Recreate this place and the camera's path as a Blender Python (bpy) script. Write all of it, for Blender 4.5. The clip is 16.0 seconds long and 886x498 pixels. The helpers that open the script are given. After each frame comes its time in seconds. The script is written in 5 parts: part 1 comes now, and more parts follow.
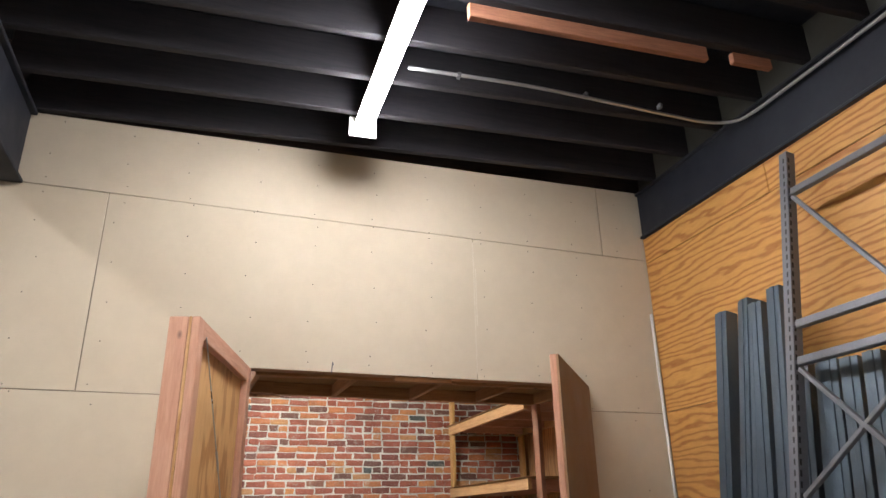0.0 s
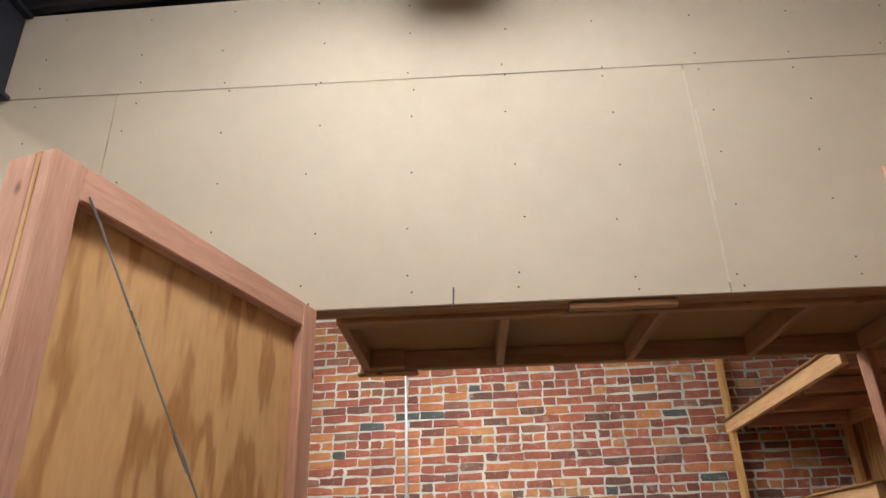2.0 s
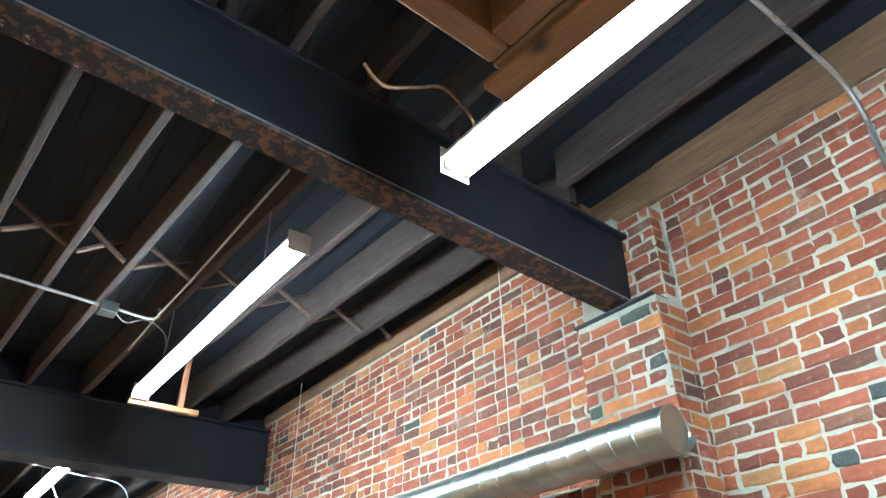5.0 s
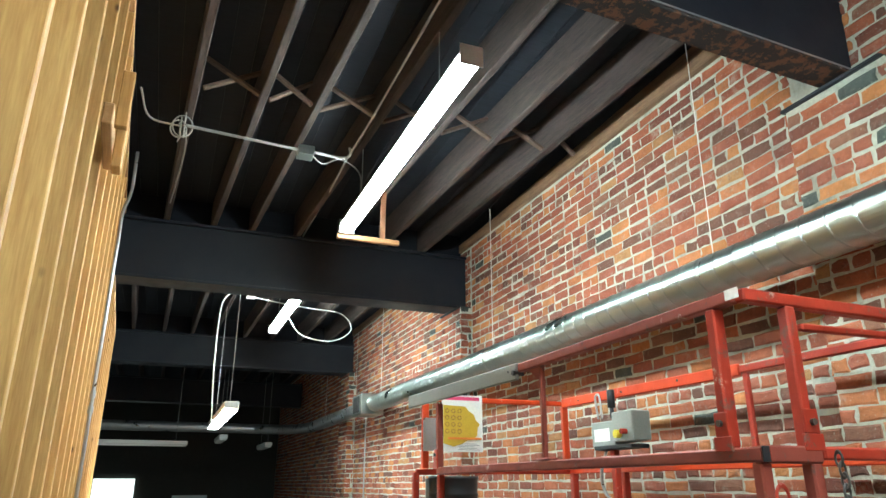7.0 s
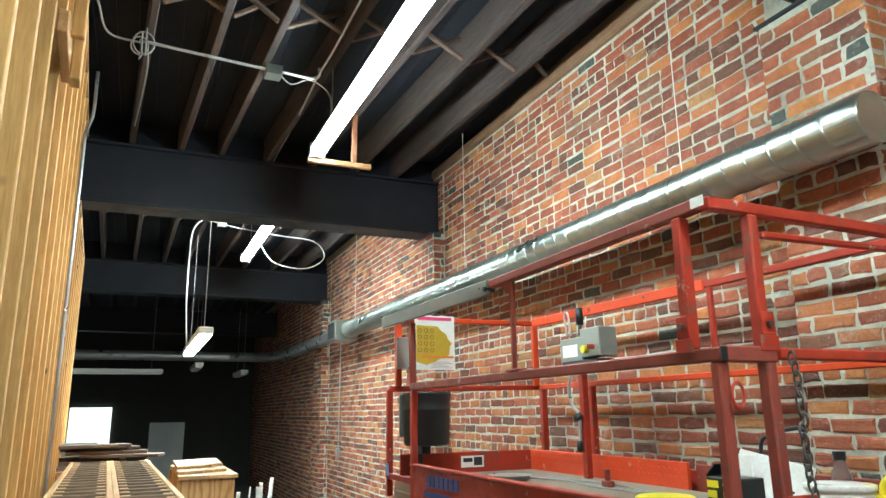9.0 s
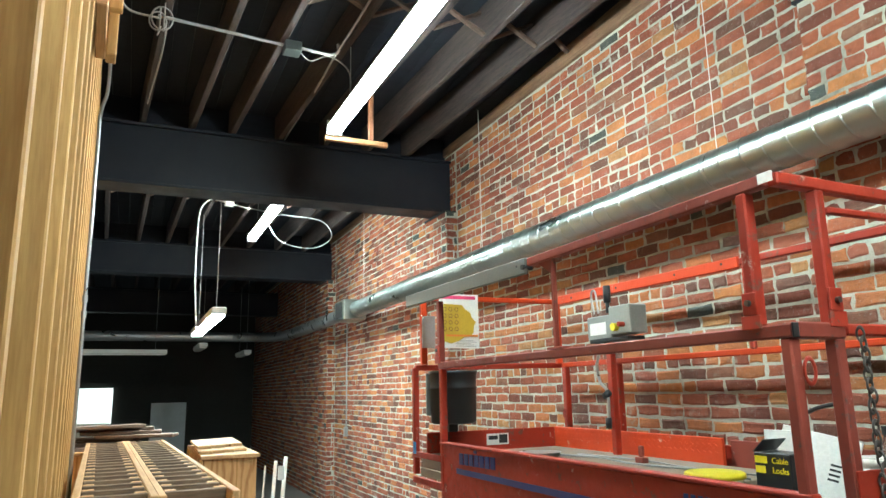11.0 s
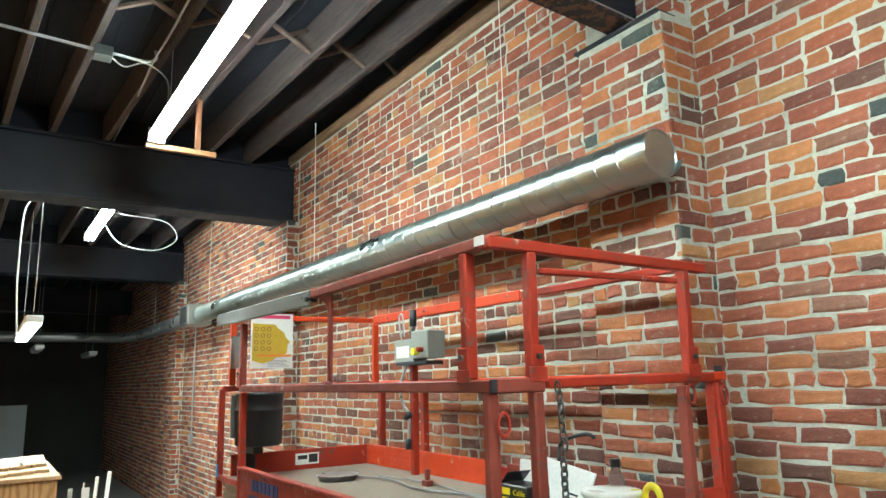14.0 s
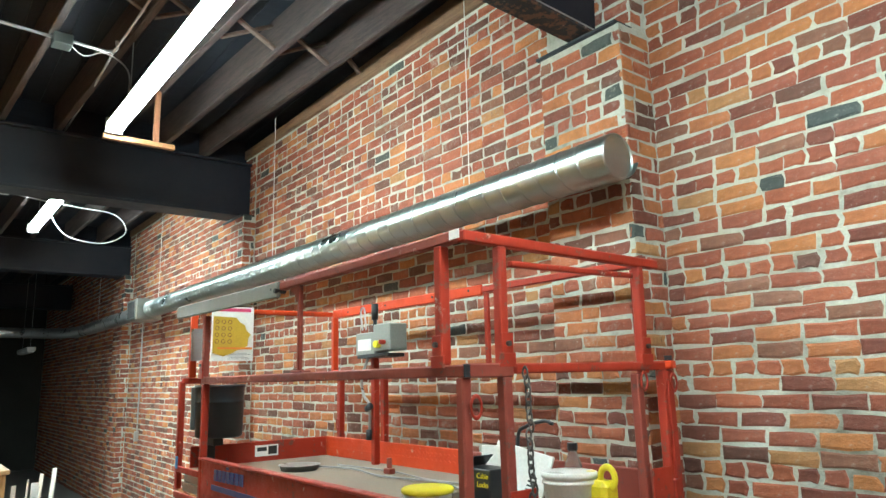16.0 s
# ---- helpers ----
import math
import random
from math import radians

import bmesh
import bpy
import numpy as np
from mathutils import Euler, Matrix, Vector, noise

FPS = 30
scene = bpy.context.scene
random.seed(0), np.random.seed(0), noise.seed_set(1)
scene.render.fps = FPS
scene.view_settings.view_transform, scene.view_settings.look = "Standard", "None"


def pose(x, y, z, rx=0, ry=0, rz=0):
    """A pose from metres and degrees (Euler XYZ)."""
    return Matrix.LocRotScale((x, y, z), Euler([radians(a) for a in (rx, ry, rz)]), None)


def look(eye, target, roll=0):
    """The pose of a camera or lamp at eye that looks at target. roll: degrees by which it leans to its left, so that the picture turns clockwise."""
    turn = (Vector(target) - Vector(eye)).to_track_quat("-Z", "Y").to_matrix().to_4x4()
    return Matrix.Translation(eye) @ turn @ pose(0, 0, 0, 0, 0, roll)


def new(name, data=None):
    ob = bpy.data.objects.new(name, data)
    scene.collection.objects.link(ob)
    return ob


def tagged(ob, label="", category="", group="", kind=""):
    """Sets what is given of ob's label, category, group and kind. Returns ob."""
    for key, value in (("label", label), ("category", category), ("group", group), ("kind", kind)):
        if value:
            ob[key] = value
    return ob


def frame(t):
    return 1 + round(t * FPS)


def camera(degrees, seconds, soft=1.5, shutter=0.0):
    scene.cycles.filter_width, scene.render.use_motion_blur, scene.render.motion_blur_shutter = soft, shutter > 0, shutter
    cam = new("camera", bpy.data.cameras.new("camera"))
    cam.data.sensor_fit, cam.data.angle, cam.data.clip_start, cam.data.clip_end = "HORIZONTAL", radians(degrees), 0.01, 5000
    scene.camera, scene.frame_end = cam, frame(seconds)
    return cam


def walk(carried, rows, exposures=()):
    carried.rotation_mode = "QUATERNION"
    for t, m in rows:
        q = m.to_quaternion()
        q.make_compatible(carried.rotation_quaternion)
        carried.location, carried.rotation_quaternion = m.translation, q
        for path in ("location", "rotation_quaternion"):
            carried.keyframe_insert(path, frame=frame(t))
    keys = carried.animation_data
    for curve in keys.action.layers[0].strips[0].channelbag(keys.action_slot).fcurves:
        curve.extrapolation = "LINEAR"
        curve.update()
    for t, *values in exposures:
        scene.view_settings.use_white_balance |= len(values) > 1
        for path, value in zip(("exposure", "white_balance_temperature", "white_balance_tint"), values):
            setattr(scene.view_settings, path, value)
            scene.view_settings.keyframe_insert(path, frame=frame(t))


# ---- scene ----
cam = camera(65.7, 16.0)
PATH = [
    (0, (-0.68, 0.65, 1.745), (-0.094, 2.417, 2.475), -1.2),
    (0.5, (-0.348, 1.024, 1.793), (0.073, 2.776, 2.661), -1.6),
    (1, (-0.133, 1.513, 1.765), (-0.024, 3.331, 2.592), -1.4),
    (1.5, (0.044, 2.05, 1.751), (-0.066, 3.861, 2.59), -1.7),
    (2, (0.162, 2.625, 1.75), (0.011, 4.434, 2.59), -1.8),
    (2.5, (0.249, 3.181, 1.759), (0.031, 4.952, 2.663), -1.5),
    (3, (0.35, 3.719, 1.769), (0.068, 5.428, 2.768), -1.7),
    (3.5, (0.319, 4.233, 1.776), (-0.188, 5.859, 2.824), -1.5),
    (4, (0.258, 4.72, 1.806), (-0.509, 6.237, 2.86), -1.7),
    (4.5, (0.127, 5.097, 1.859), (-0.996, 6.391, 2.89), -1.6),
    (5, (-0.005, 5.299, 1.866), (-1.339, 6.338, 2.935), -1.1),
    (5.2, (-0.032, 5.33, 1.876), (-1.488, 6.214, 2.925), -0.9),
    (7.3, (-0.102, 5.325, 1.726), (-1.879, 6.029, 2.312), -0.7),
    (7.5, (-0.103, 5.328, 1.708), (-1.891, 6.054, 2.233), -0.6),
    (8, (-0.108, 5.327, 1.693), (-1.908, 6.082, 2.131), -0.7),
    (8.5, (-0.115, 5.338, 1.681), (-1.913, 6.111, 2.089), -0.7),
    (9, (-0.108, 5.337, 1.69), (-1.89, 6.118, 2.152), -0.8),
    (11.5, (-0.229, 5.136, 1.694), (-2.017, 5.945, 2.08), -1.3),
    (12, (-0.195, 5.205, 1.702), (-1.986, 6.011, 2.079), -1.3),
    (12.5, (-0.111, 5.298, 1.756), (-1.9, 6.11, 2.132), -1.4),
    (13, (-0.017, 5.426, 1.819), (-1.774, 6.304, 2.195), -1.5),
    (13.5, (0.056, 5.525, 1.828), (-1.636, 6.523, 2.205), -1.5),
    (14, (0.093, 5.541, 1.853), (-1.542, 6.629, 2.229), -1.4),
    (14.5, (0.127, 5.467, 1.858), (-1.473, 6.605, 2.235), -1.3),
    (15, (0.167, 5.384, 1.84), (-1.418, 6.544, 2.216), -1.3),
    (15.5, (0.125, 5.396, 1.816), (-1.43, 6.598, 2.189), -1.4),
    (16, (0.132, 5.399, 1.811), (-1.413, 6.613, 2.182), -1.4),
]
EXPOSURES = [(0.0, -0.18, 6550, 14), (1.5, -0.33, 6600, 14), (3.0, -0.33, 6600, 13), (4.0, 0.04, 6400, 12), (4.5, 0.15, 6200, -4), (5.0, 0.38, 5300, -7), (5.2, 0.38, 5300, -7), (7.3, 0.06, 5850, -11), (16.0, 0.08, 5850, -11)]
walk(cam, [(t, look(eye, target, roll)) for t, eye, target, roll in PATH], EXPOSURES)

# ---- light ----
TUBE_POWER = 150.0
world = bpy.data.worlds.new("night")
world.use_nodes = True
world.node_tree.nodes["Background"].inputs[0].default_value = (0.02, 0.022, 0.03, 1)
world.node_tree.nodes["Background"].inputs[1].default_value = 0.2
scene.world = world

# ---- materials ----


def nodes_of(name, rough=0.6, metal=0.0, spec=0.5):
    m = bpy.data.materials.new(name)
    m.use_nodes = True
    nt = m.node_tree
    b = nt.nodes["Principled BSDF"]
    b.inputs["Roughness"].default_value = rough
    b.inputs["Metallic"].default_value = metal
    b.inputs["Specular IOR Level"].default_value = spec
    return m, nt, b


def nd(nt, kind, **values):
    n = nt.nodes.new(kind)
    for k, v in values.items():
        n.inputs[k].default_value = v
    return n


def coords(nt, scale=(1, 1, 1), rot=(0, 0, 0), space="Object"):
    tc = nt.nodes.new("ShaderNodeTexCoord")
    mp = nt.nodes.new("ShaderNodeMapping")
    mp.inputs["Scale"].default_value = scale
    mp.inputs["Rotation"].default_value = rot
    nt.links.new(tc.outputs[space], mp.inputs["Vector"])
    return mp.outputs[0]


def noise_tex(nt, vec, scale, detail=4.0, rough=0.55, distort=0.0):
    n = nd(nt, "ShaderNodeTexNoise", Scale=scale, Detail=detail, Roughness=rough, Distortion=distort)
    nt.links.new(vec, n.inputs["Vector"])
    return n.outputs[0]


def ramp(nt, fac, stops, interp="LINEAR"):
    r = nt.nodes.new("ShaderNodeValToRGB")
    r.color_ramp.interpolation = interp
    el = r.color_ramp.elements
    el[0].position, el[0].color = stops[0][0], (*stops[0][1], 1)
    el[1].position, el[1].color = stops[-1][0], (*stops[-1][1], 1)
    for p, c in stops[1:-1]:
        e = el.new(p)
        e.color = (*c, 1)
    nt.links.new(fac, r.inputs[0])
    return r.outputs[0]


def gray(v):
    return (v, v, v)


def mix(nt, fac, a, b, mode="MIX"):
    n = nt.nodes.new("ShaderNodeMix")
    n.data_type, n.blend_type = "RGBA", mode
    for sock, val in ((n.inputs[0], fac), (n.inputs[6], a), (n.inputs[7], b)):
        if isinstance(val, (int, float)):
            sock.default_value = val
        elif isinstance(val, tuple):
            sock.default_value = (*val, 1)
        else:
            nt.links.new(val, sock)
    return n.outputs[2]


def bump(nt, bsdf, height, strength=0.3, dist=0.004):
    n = nd(nt, "ShaderNodeBump", Strength=strength, Distance=dist)
    nt.links.new(height, n.inputs["Height"])
    nt.links.new(n.outputs[0], bsdf.inputs["Normal"])


def plain(name, col, rough=0.6, metal=0.0, vary=0.25, scale=6.0, bumpy=0.1):
    """One paint or plastic with mottling at two scales."""
    m, nt, b = nodes_of(name, rough, metal)
    v = coords(nt)
    big = noise_tex(nt, v, scale, 5)
    fine = noise_tex(nt, v, scale * 14, 3)
    c = mix(nt, big, tuple(x * (1 - vary) for x in col), tuple(min(1, x * (1 + vary)) for x in col))
    c = mix(nt, 0.25, c, ramp(nt, fine, [(0.3, tuple(x * 0.7 for x in col)), (0.7, tuple(min(1, x * 1.2) for x in col))]))
    nt.links.new(c, b.inputs["Base Color"])
    nt.links.new(ramp(nt, big, [(0.3, gray(max(0.05, rough - 0.12))), (0.7, gray(min(1, rough + 0.12)))]), b.inputs["Roughness"])
    bump(nt, b, fine, bumpy, 0.002)
    return m


def wood(name, dark, light, axis=0, knots=True, rough=0.65, grain=38.0):
    """Sawn timber; the grain runs along the given axis of the object."""
    m, nt, b = nodes_of(name, rough)
    stretch = [1.0, 1.0, 1.0]
    stretch[axis] = 0.07
    info = nt.nodes.new("ShaderNodeObjectInfo")
    geo = nt.nodes.new("ShaderNodeNewGeometry")
    add = nt.nodes.new("ShaderNodeVectorMath")
    add.operation = "ADD"
    mul = nd(nt, "ShaderNodeMath")
    mul.operation = "MULTIPLY"
    plus = nd(nt, "ShaderNodeMath")
    nt.links.new(info.outputs["Random"], plus.inputs[0])
    nt.links.new(geo.outputs["Random Per Island"], plus.inputs[1])
    nt.links.new(plus.outputs[0], mul.inputs[0])
    mul.inputs[1].default_value = 37.0
    tc = nt.nodes.new("ShaderNodeTexCoord")
    nt.links.new(tc.outputs["Object"], add.inputs[0])
    nt.links.new(mul.outputs[0], add.inputs[1])
    mp = nt.nodes.new("ShaderNodeMapping")
    mp.inputs["Scale"].default_value = stretch
    nt.links.new(add.outputs[0], mp.inputs[0])
    v = mp.outputs[0]
    g = noise_tex(nt, v, grain, 6, 0.6, 0.6)
    fine = noise_tex(nt, v, grain * 5, 3)
    soft = noise_tex(nt, add.outputs[0], 2.2, 3)
    c = ramp(nt, g, [(0.3, dark), (0.5, tuple((p + q) / 2 for p, q in zip(dark, light))), (0.72, light)])
    c = mix(nt, 0.3, c, ramp(nt, fine, [(0.35, dark), (0.65, light)]))
    tone = ramp(nt, plus.outputs[0], [(0.0, gray(0.78)), (1.0, gray(1.12))])
    c = mix(nt, 0.8, c, tone, "MULTIPLY")
    c = mix(nt, 0.35, c, ramp(nt, soft, [(0.3, gray(0.7)), (0.7, gray(1.1))]), "MULTIPLY")
    if knots:
        sq = [1.0, 1.0, 1.0]
        sq[axis] = 0.55
        mk = nt.nodes.new("ShaderNodeMapping")
        mk.inputs["Scale"].default_value = sq
        nt.links.new(add.outputs[0], mk.inputs[0])
        vo = nd(nt, "ShaderNodeTexVoronoi", Scale=7.0)
        nt.links.new(mk.outputs[0], vo.inputs["Vector"])
        k = ramp(nt, vo.outputs["Distance"], [(0.03, gray(1)), (0.10, gray(0))])
        c = mix(nt, k, c, tuple(x * 0.35 for x in dark))
    nt.links.new(c, b.inputs["Base Color"])
    bump(nt, b, g, 0.25, 0.002)
    return m


def plywood(name, dark, light, axis=0, scale=3.2):
    """Rotary-cut veneer with broad cathedral figure."""
    m, nt, b = nodes_of(name, 0.55)
    stretch = [1.0, 1.0, 1.0]
    stretch[axis] = 0.22
    v = coords(nt, stretch)
    w = nd(nt, "ShaderNodeTexWave", Scale=scale * 2.0, Distortion=16.0, Detail=4.0)
    w.inputs["Detail Scale"].default_value = 0.8
    w.bands_direction = "Z" if axis != 2 else "Y"
    nt.links.new(v, w.inputs["Vector"])
    fine = noise_tex(nt, v, 60, 4)
    big = noise_tex(nt, coords(nt), 1.3, 3)
    c = ramp(nt, w.outputs[1], [(0.05, dark), (0.45, light), (1.0, tuple(x * 1.08 for x in light))])
    c = mix(nt, 0.25, c, ramp(nt, fine, [(0.35, dark), (0.65, light)]))
    c = mix(nt, 0.4, c, ramp(nt, big, [(0.3, gray(0.72)), (0.7, gray(1.1))]), "MULTIPLY")
    vo = nd(nt, "ShaderNodeTexVoronoi", Scale=3.1)
    nt.links.new(v, vo.inputs["Vector"])
    c = mix(nt, ramp(nt, vo.outputs["Distance"], [(0.02, gray(1)), (0.05, gray(0))]), c, tuple(x * 0.3 for x in dark))
    nt.links.new(c, b.inputs["Base Color"])
    bump(nt, b, fine, 0.12, 0.001)
    return m


def brick_material(name, island):
    m, nt, b = nodes_of(name, 0.85, spec=0.3)
    if island:
        rnd = nt.nodes.new("ShaderNodeNewGeometry").outputs["Random Per Island"]
    else:
        rnd = nt.nodes.new("ShaderNodeObjectInfo").outputs["Random"]
    tone = ramp(nt, rnd, [(0.0, (0.275, 0.088, 0.054)), (0.2, (0.365, 0.122, 0.066)), (0.36, (0.188, 0.068, 0.050)),
                          (0.5, (0.425, 0.168, 0.072)), (0.62, (0.310, 0.108, 0.070)), (0.74, (0.148, 0.074, 0.058)),
                          (0.83, (0.465, 0.200, 0.076)), (0.90, (0.240, 0.118, 0.080)), (0.955, (0.415, 0.225, 0.098)),
                          (0.992, (0.075, 0.090, 0.088))], "CONSTANT")
    v = coords(nt)
    big = noise_tex(nt, v, 9, 5, 0.65)
    mid = noise_tex(nt, v, 42, 5, 0.7)
    fine = noise_tex(nt, v, 190, 3)
    c = mix(nt, 0.55, tone, ramp(nt, big, [(0.3, gray(0.62)), (0.7, gray(1.3))]), "MULTIPLY")
    c = mix(nt, 0.4, c, ramp(nt, mid, [(0.3, gray(0.6)), (0.7, gray(1.3))]), "MULTIPLY")
    wide = noise_tex(nt, v, 0.9, 4, 0.6)
    c = mix(nt, 0.7, c, ramp(nt, wide, [(0.35, (0.78, 0.72, 0.72)), (0.65, (1.15, 1.12, 1.0))]), "MULTIPLY")
    smear = noise_tex(nt, v, 7.5, 8, 0.78)
    c = mix(nt, ramp(nt, smear, [(0.56, gray(0)), (0.72, gray(0.6))]), c, (0.44, 0.43, 0.37))
    speck = noise_tex(nt, v, 75, 6, 0.8)
    c = mix(nt, ramp(nt, speck, [(0.60, gray(0)), (0.66, gray(0.6))]), c, (0.50, 0.49, 0.43))
    pits = noise_tex(nt, v, 26, 6, 0.75)
    c = mix(nt, ramp(nt, pits, [(0.30, gray(0.55)), (0.40, gray(0))]), c, (0.07, 0.040, 0.032))
    nt.links.new(c, b.inputs["Base Color"])
    h = mix(nt, 0.35, mix(nt, 0.5, mid, pits), fine)
    bump(nt, b, h, 1.0, 0.012)
    return m


def mortar_material():
    m, nt, b = nodes_of("lime_mortar", 0.95, spec=0.2)
    v = coords(nt)
    big = noise_tex(nt, v, 3.5, 6, 0.65)
    mid = noise_tex(nt, v, 60, 5, 0.7)
    c = ramp(nt, big, [(0.28, (0.20, 0.20, 0.165)), (0.44, (0.45, 0.455, 0.39)), (0.72, (0.65, 0.66, 0.575))])
    c = mix(nt, 0.4, c, ramp(nt, mid, [(0.3, gray(0.6)), (0.7, gray(1.2))]), "MULTIPLY")
    nt.links.new(c, b.inputs["Base Color"])
    bump(nt, b, mid, 0.8, 0.01)
    return m


def drywall_material():
    m, nt, b = nodes_of("unpainted_drywall", 0.8, spec=0.3)
    v = coords(nt)
    big = noise_tex(nt, v, 0.9, 4)
    fine = noise_tex(nt, v, 220, 3)
    mid = noise_tex(nt, v, 7, 6, 0.7)
    c = ramp(nt, big, [(0.3, (0.555, 0.475, 0.36)), (0.7, (0.625, 0.545, 0.42))])
    c = mix(nt, 0.12, c, ramp(nt, mid, [(0.35, gray(0.7)), (0.65, gray(1.1))]), "MULTIPLY")
    nt.links.new(c, b.inputs["Base Color"])
    bump(nt, b, fine, 0.08, 0.0006)
    return m


def worn_paint(name, col, rust, rough=0.42, amount=0.57):
    m, nt, b = nodes_of(name, rough, spec=0.3)
    v = coords(nt)
    chip = noise_tex(nt, v, 16, 8, 0.72)
    soil = noise_tex(nt, v, 3.2, 5, 0.6)
    fine = noise_tex(nt, v, 120, 3)
    c = mix(nt, soil, tuple(x * 0.6 for x in col), tuple(min(1, x * 1.15) for x in col))
    c = mix(nt, ramp(nt, chip, [(amount, gray(0)), (amount + 0.05, gray(1))]), c, rust)
    pale = noise_tex(nt, coords(nt, (1, 1, 1), (0.4, 0.9, 0.2)), 11, 7, 0.75)
    c = mix(nt, ramp(nt, pale, [(0.63, gray(0)), (0.68, gray(0.7))]), c, (0.50, 0.42, 0.37))
    nt.links.new(c, b.inputs["Base Color"])
    nt.links.new(ramp(nt, chip, [(0.3, gray(rough - 0.1)), (0.75, gray(0.8))]), b.inputs["Roughness"])
    bump(nt, b, mix(nt, 0.4, chip, fine), 0.18, 0.002)
    return m


def galvanised(name):
    m, nt, b = nodes_of(name, 0.3, 1.0)
    v = coords(nt, (0.5, 1, 1))
    sp = nd(nt, "ShaderNodeTexVoronoi", Scale=38.0)
    nt.links.new(v, sp.inputs["Vector"])
    big = noise_tex(nt, v, 4, 5)
    c = ramp(nt, big, [(0.3, (0.34, 0.385, 0.37)), (0.7, (0.46, 0.51, 0.49))])
    c = mix(nt, 0.10, c, ramp(nt, sp.outputs["Distance"], [(0.0, gray(0.8)), (0.8, gray(1.1))]), "MULTIPLY")
    nt.links.new(c, b.inputs["Base Color"])
    nt.links.new(ramp(nt, big, [(0.3, gray(0.27)), (0.7, gray(0.35))]), b.inputs["Roughness"])
    bump(nt, b, noise_tex(nt, v, 30, 2), 0.03, 0.001)
    return m


def glow(name, col, strength):
    m, nt, b = nodes_of(name, 0.5)
    b.inputs["Base Color"].default_value = (0.9, 0.9, 0.9, 1)
    b.inputs["Emission Color"].default_value = (*col, 1)
    b.inputs["Emission Strength"].default_value = strength
    return m


M_BRICK = brick_material("brick_pieces", False)
M_BRICKS = brick_material("brick_field", True)
M_MORTAR = mortar_material()
M_DRYWALL = drywall_material()
M_SCREW = plain("screw_heads", (0.12, 0.11, 0.10), 0.5, 0.3)
M_JOINT = plain("joint_gap", (0.16, 0.135, 0.10), 0.9)
M_MUD = plain("joint_compound", (0.64, 0.57, 0.46), 0.8)
M_FIR_X = wood("fir_along_x", (0.40, 0.185, 0.115), (0.60, 0.345, 0.235), 0)
M_FIR_Y = wood("fir_along_y", (0.40, 0.185, 0.115), (0.60, 0.345, 0.235), 1)
M_FIR_Z = wood("fir_along_z", (0.40, 0.185, 0.115), (0.60, 0.345, 0.235), 2)
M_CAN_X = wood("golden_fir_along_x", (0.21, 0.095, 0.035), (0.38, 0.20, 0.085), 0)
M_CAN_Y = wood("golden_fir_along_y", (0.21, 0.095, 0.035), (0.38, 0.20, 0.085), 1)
# upright canopy wood; its darkness also serves as shade on the doorway stud
M_CAN_Z = wood("golden_fir_and_stud_shade_z", (0.19, 0.075, 0.035), (0.34, 0.16, 0.085), 2)
M_PINE_X = wood("pine_along_x", (0.40, 0.22, 0.085), (0.62, 0.40, 0.19), 0)
M_PINE_Y = wood("pine_along_y", (0.40, 0.22, 0.085), (0.62, 0.40, 0.19), 1)
M_PINE_Z = wood("pine_along_z", (0.40, 0.20, 0.055), (0.66, 0.41, 0.15), 2)
M_OLD_X = wood("old_joist_wood", (0.018, 0.014, 0.014), (0.072, 0.050, 0.044), 0, False, 0.8)
M_OLD_Y = wood("old_bridging_wood", (0.05, 0.034, 0.028), (0.17, 0.11, 0.08), 1, False, 0.8)
M_BLACK_X = wood("near_black_joist_wood", (0.004, 0.004, 0.007), (0.020, 0.017, 0.021), 0, False, 0.8)
M_SLAT = wood("weathered_slat_wood", (0.09, 0.065, 0.045), (0.22, 0.16, 0.11), 1, False, 0.8)
M_RAW_X = wood("bare_old_wood", (0.16, 0.06, 0.035), (0.33, 0.15, 0.085), 0, False, 0.75)
M_PLATE = wood("wall_plate_wood", (0.10, 0.06, 0.035), (0.27, 0.16, 0.085), 0, False, 0.8)
M_DECK = wood("blue_black_roof_deck", (0.0035, 0.005, 0.010), (0.009, 0.012, 0.021), 1, False, 0.85)
M_PLY = plywood("fir_plywood", (0.38, 0.145, 0.032), (0.62, 0.325, 0.095), 1)
M_PLY_Z = plywood("fir_plywood_upright", (0.40, 0.19, 0.06), (0.62, 0.37, 0.16), 2)
M_BOARD = plain("brown_hardboard", (0.27, 0.15, 0.075), 0.6, 0.0, 0.15, 3)
M_LOFT = plain("loft_underside_board", (0.24, 0.12, 0.034), 0.7, 0.0, 0.18, 2.5)
M_STEEL = plain("black_painted_steel", (0.008, 0.011, 0.020), 0.6, 0.0, 0.35, 3)
M_RUST = worn_paint("rusty_flange", (0.03, 0.028, 0.03), (0.13, 0.065, 0.04), 0.7, 0.5)
M_RACK = plain("grey_rack_steel", (0.16, 0.165, 0.185), 0.45, 0.3)
M_STRIP = plain("blue_grey_steel_strips", (0.085, 0.115, 0.145), 0.4, 0.4)
M_RED = worn_paint("worn_red_paint", (0.34, 0.030, 0.014), (0.17, 0.06, 0.045))
M_DULLRED = worn_paint("dull_dark_red_paint", (0.25, 0.052, 0.036), (0.13, 0.065, 0.055), 0.5, 0.58)
M_ORANGE = worn_paint("bright_orange_paint", (0.60, 0.060, 0.014), (0.35, 0.06, 0.03), 0.4, 0.64)
M_METALBOX = plain("dull_grey_metal", (0.27, 0.29, 0.27), 0.4, 0.2, 0.15)
M_GREY = plain("grey_painted_steel", (0.15, 0.16, 0.15), 0.5)
M_ZINC = galvanised("galvanised_sheet")
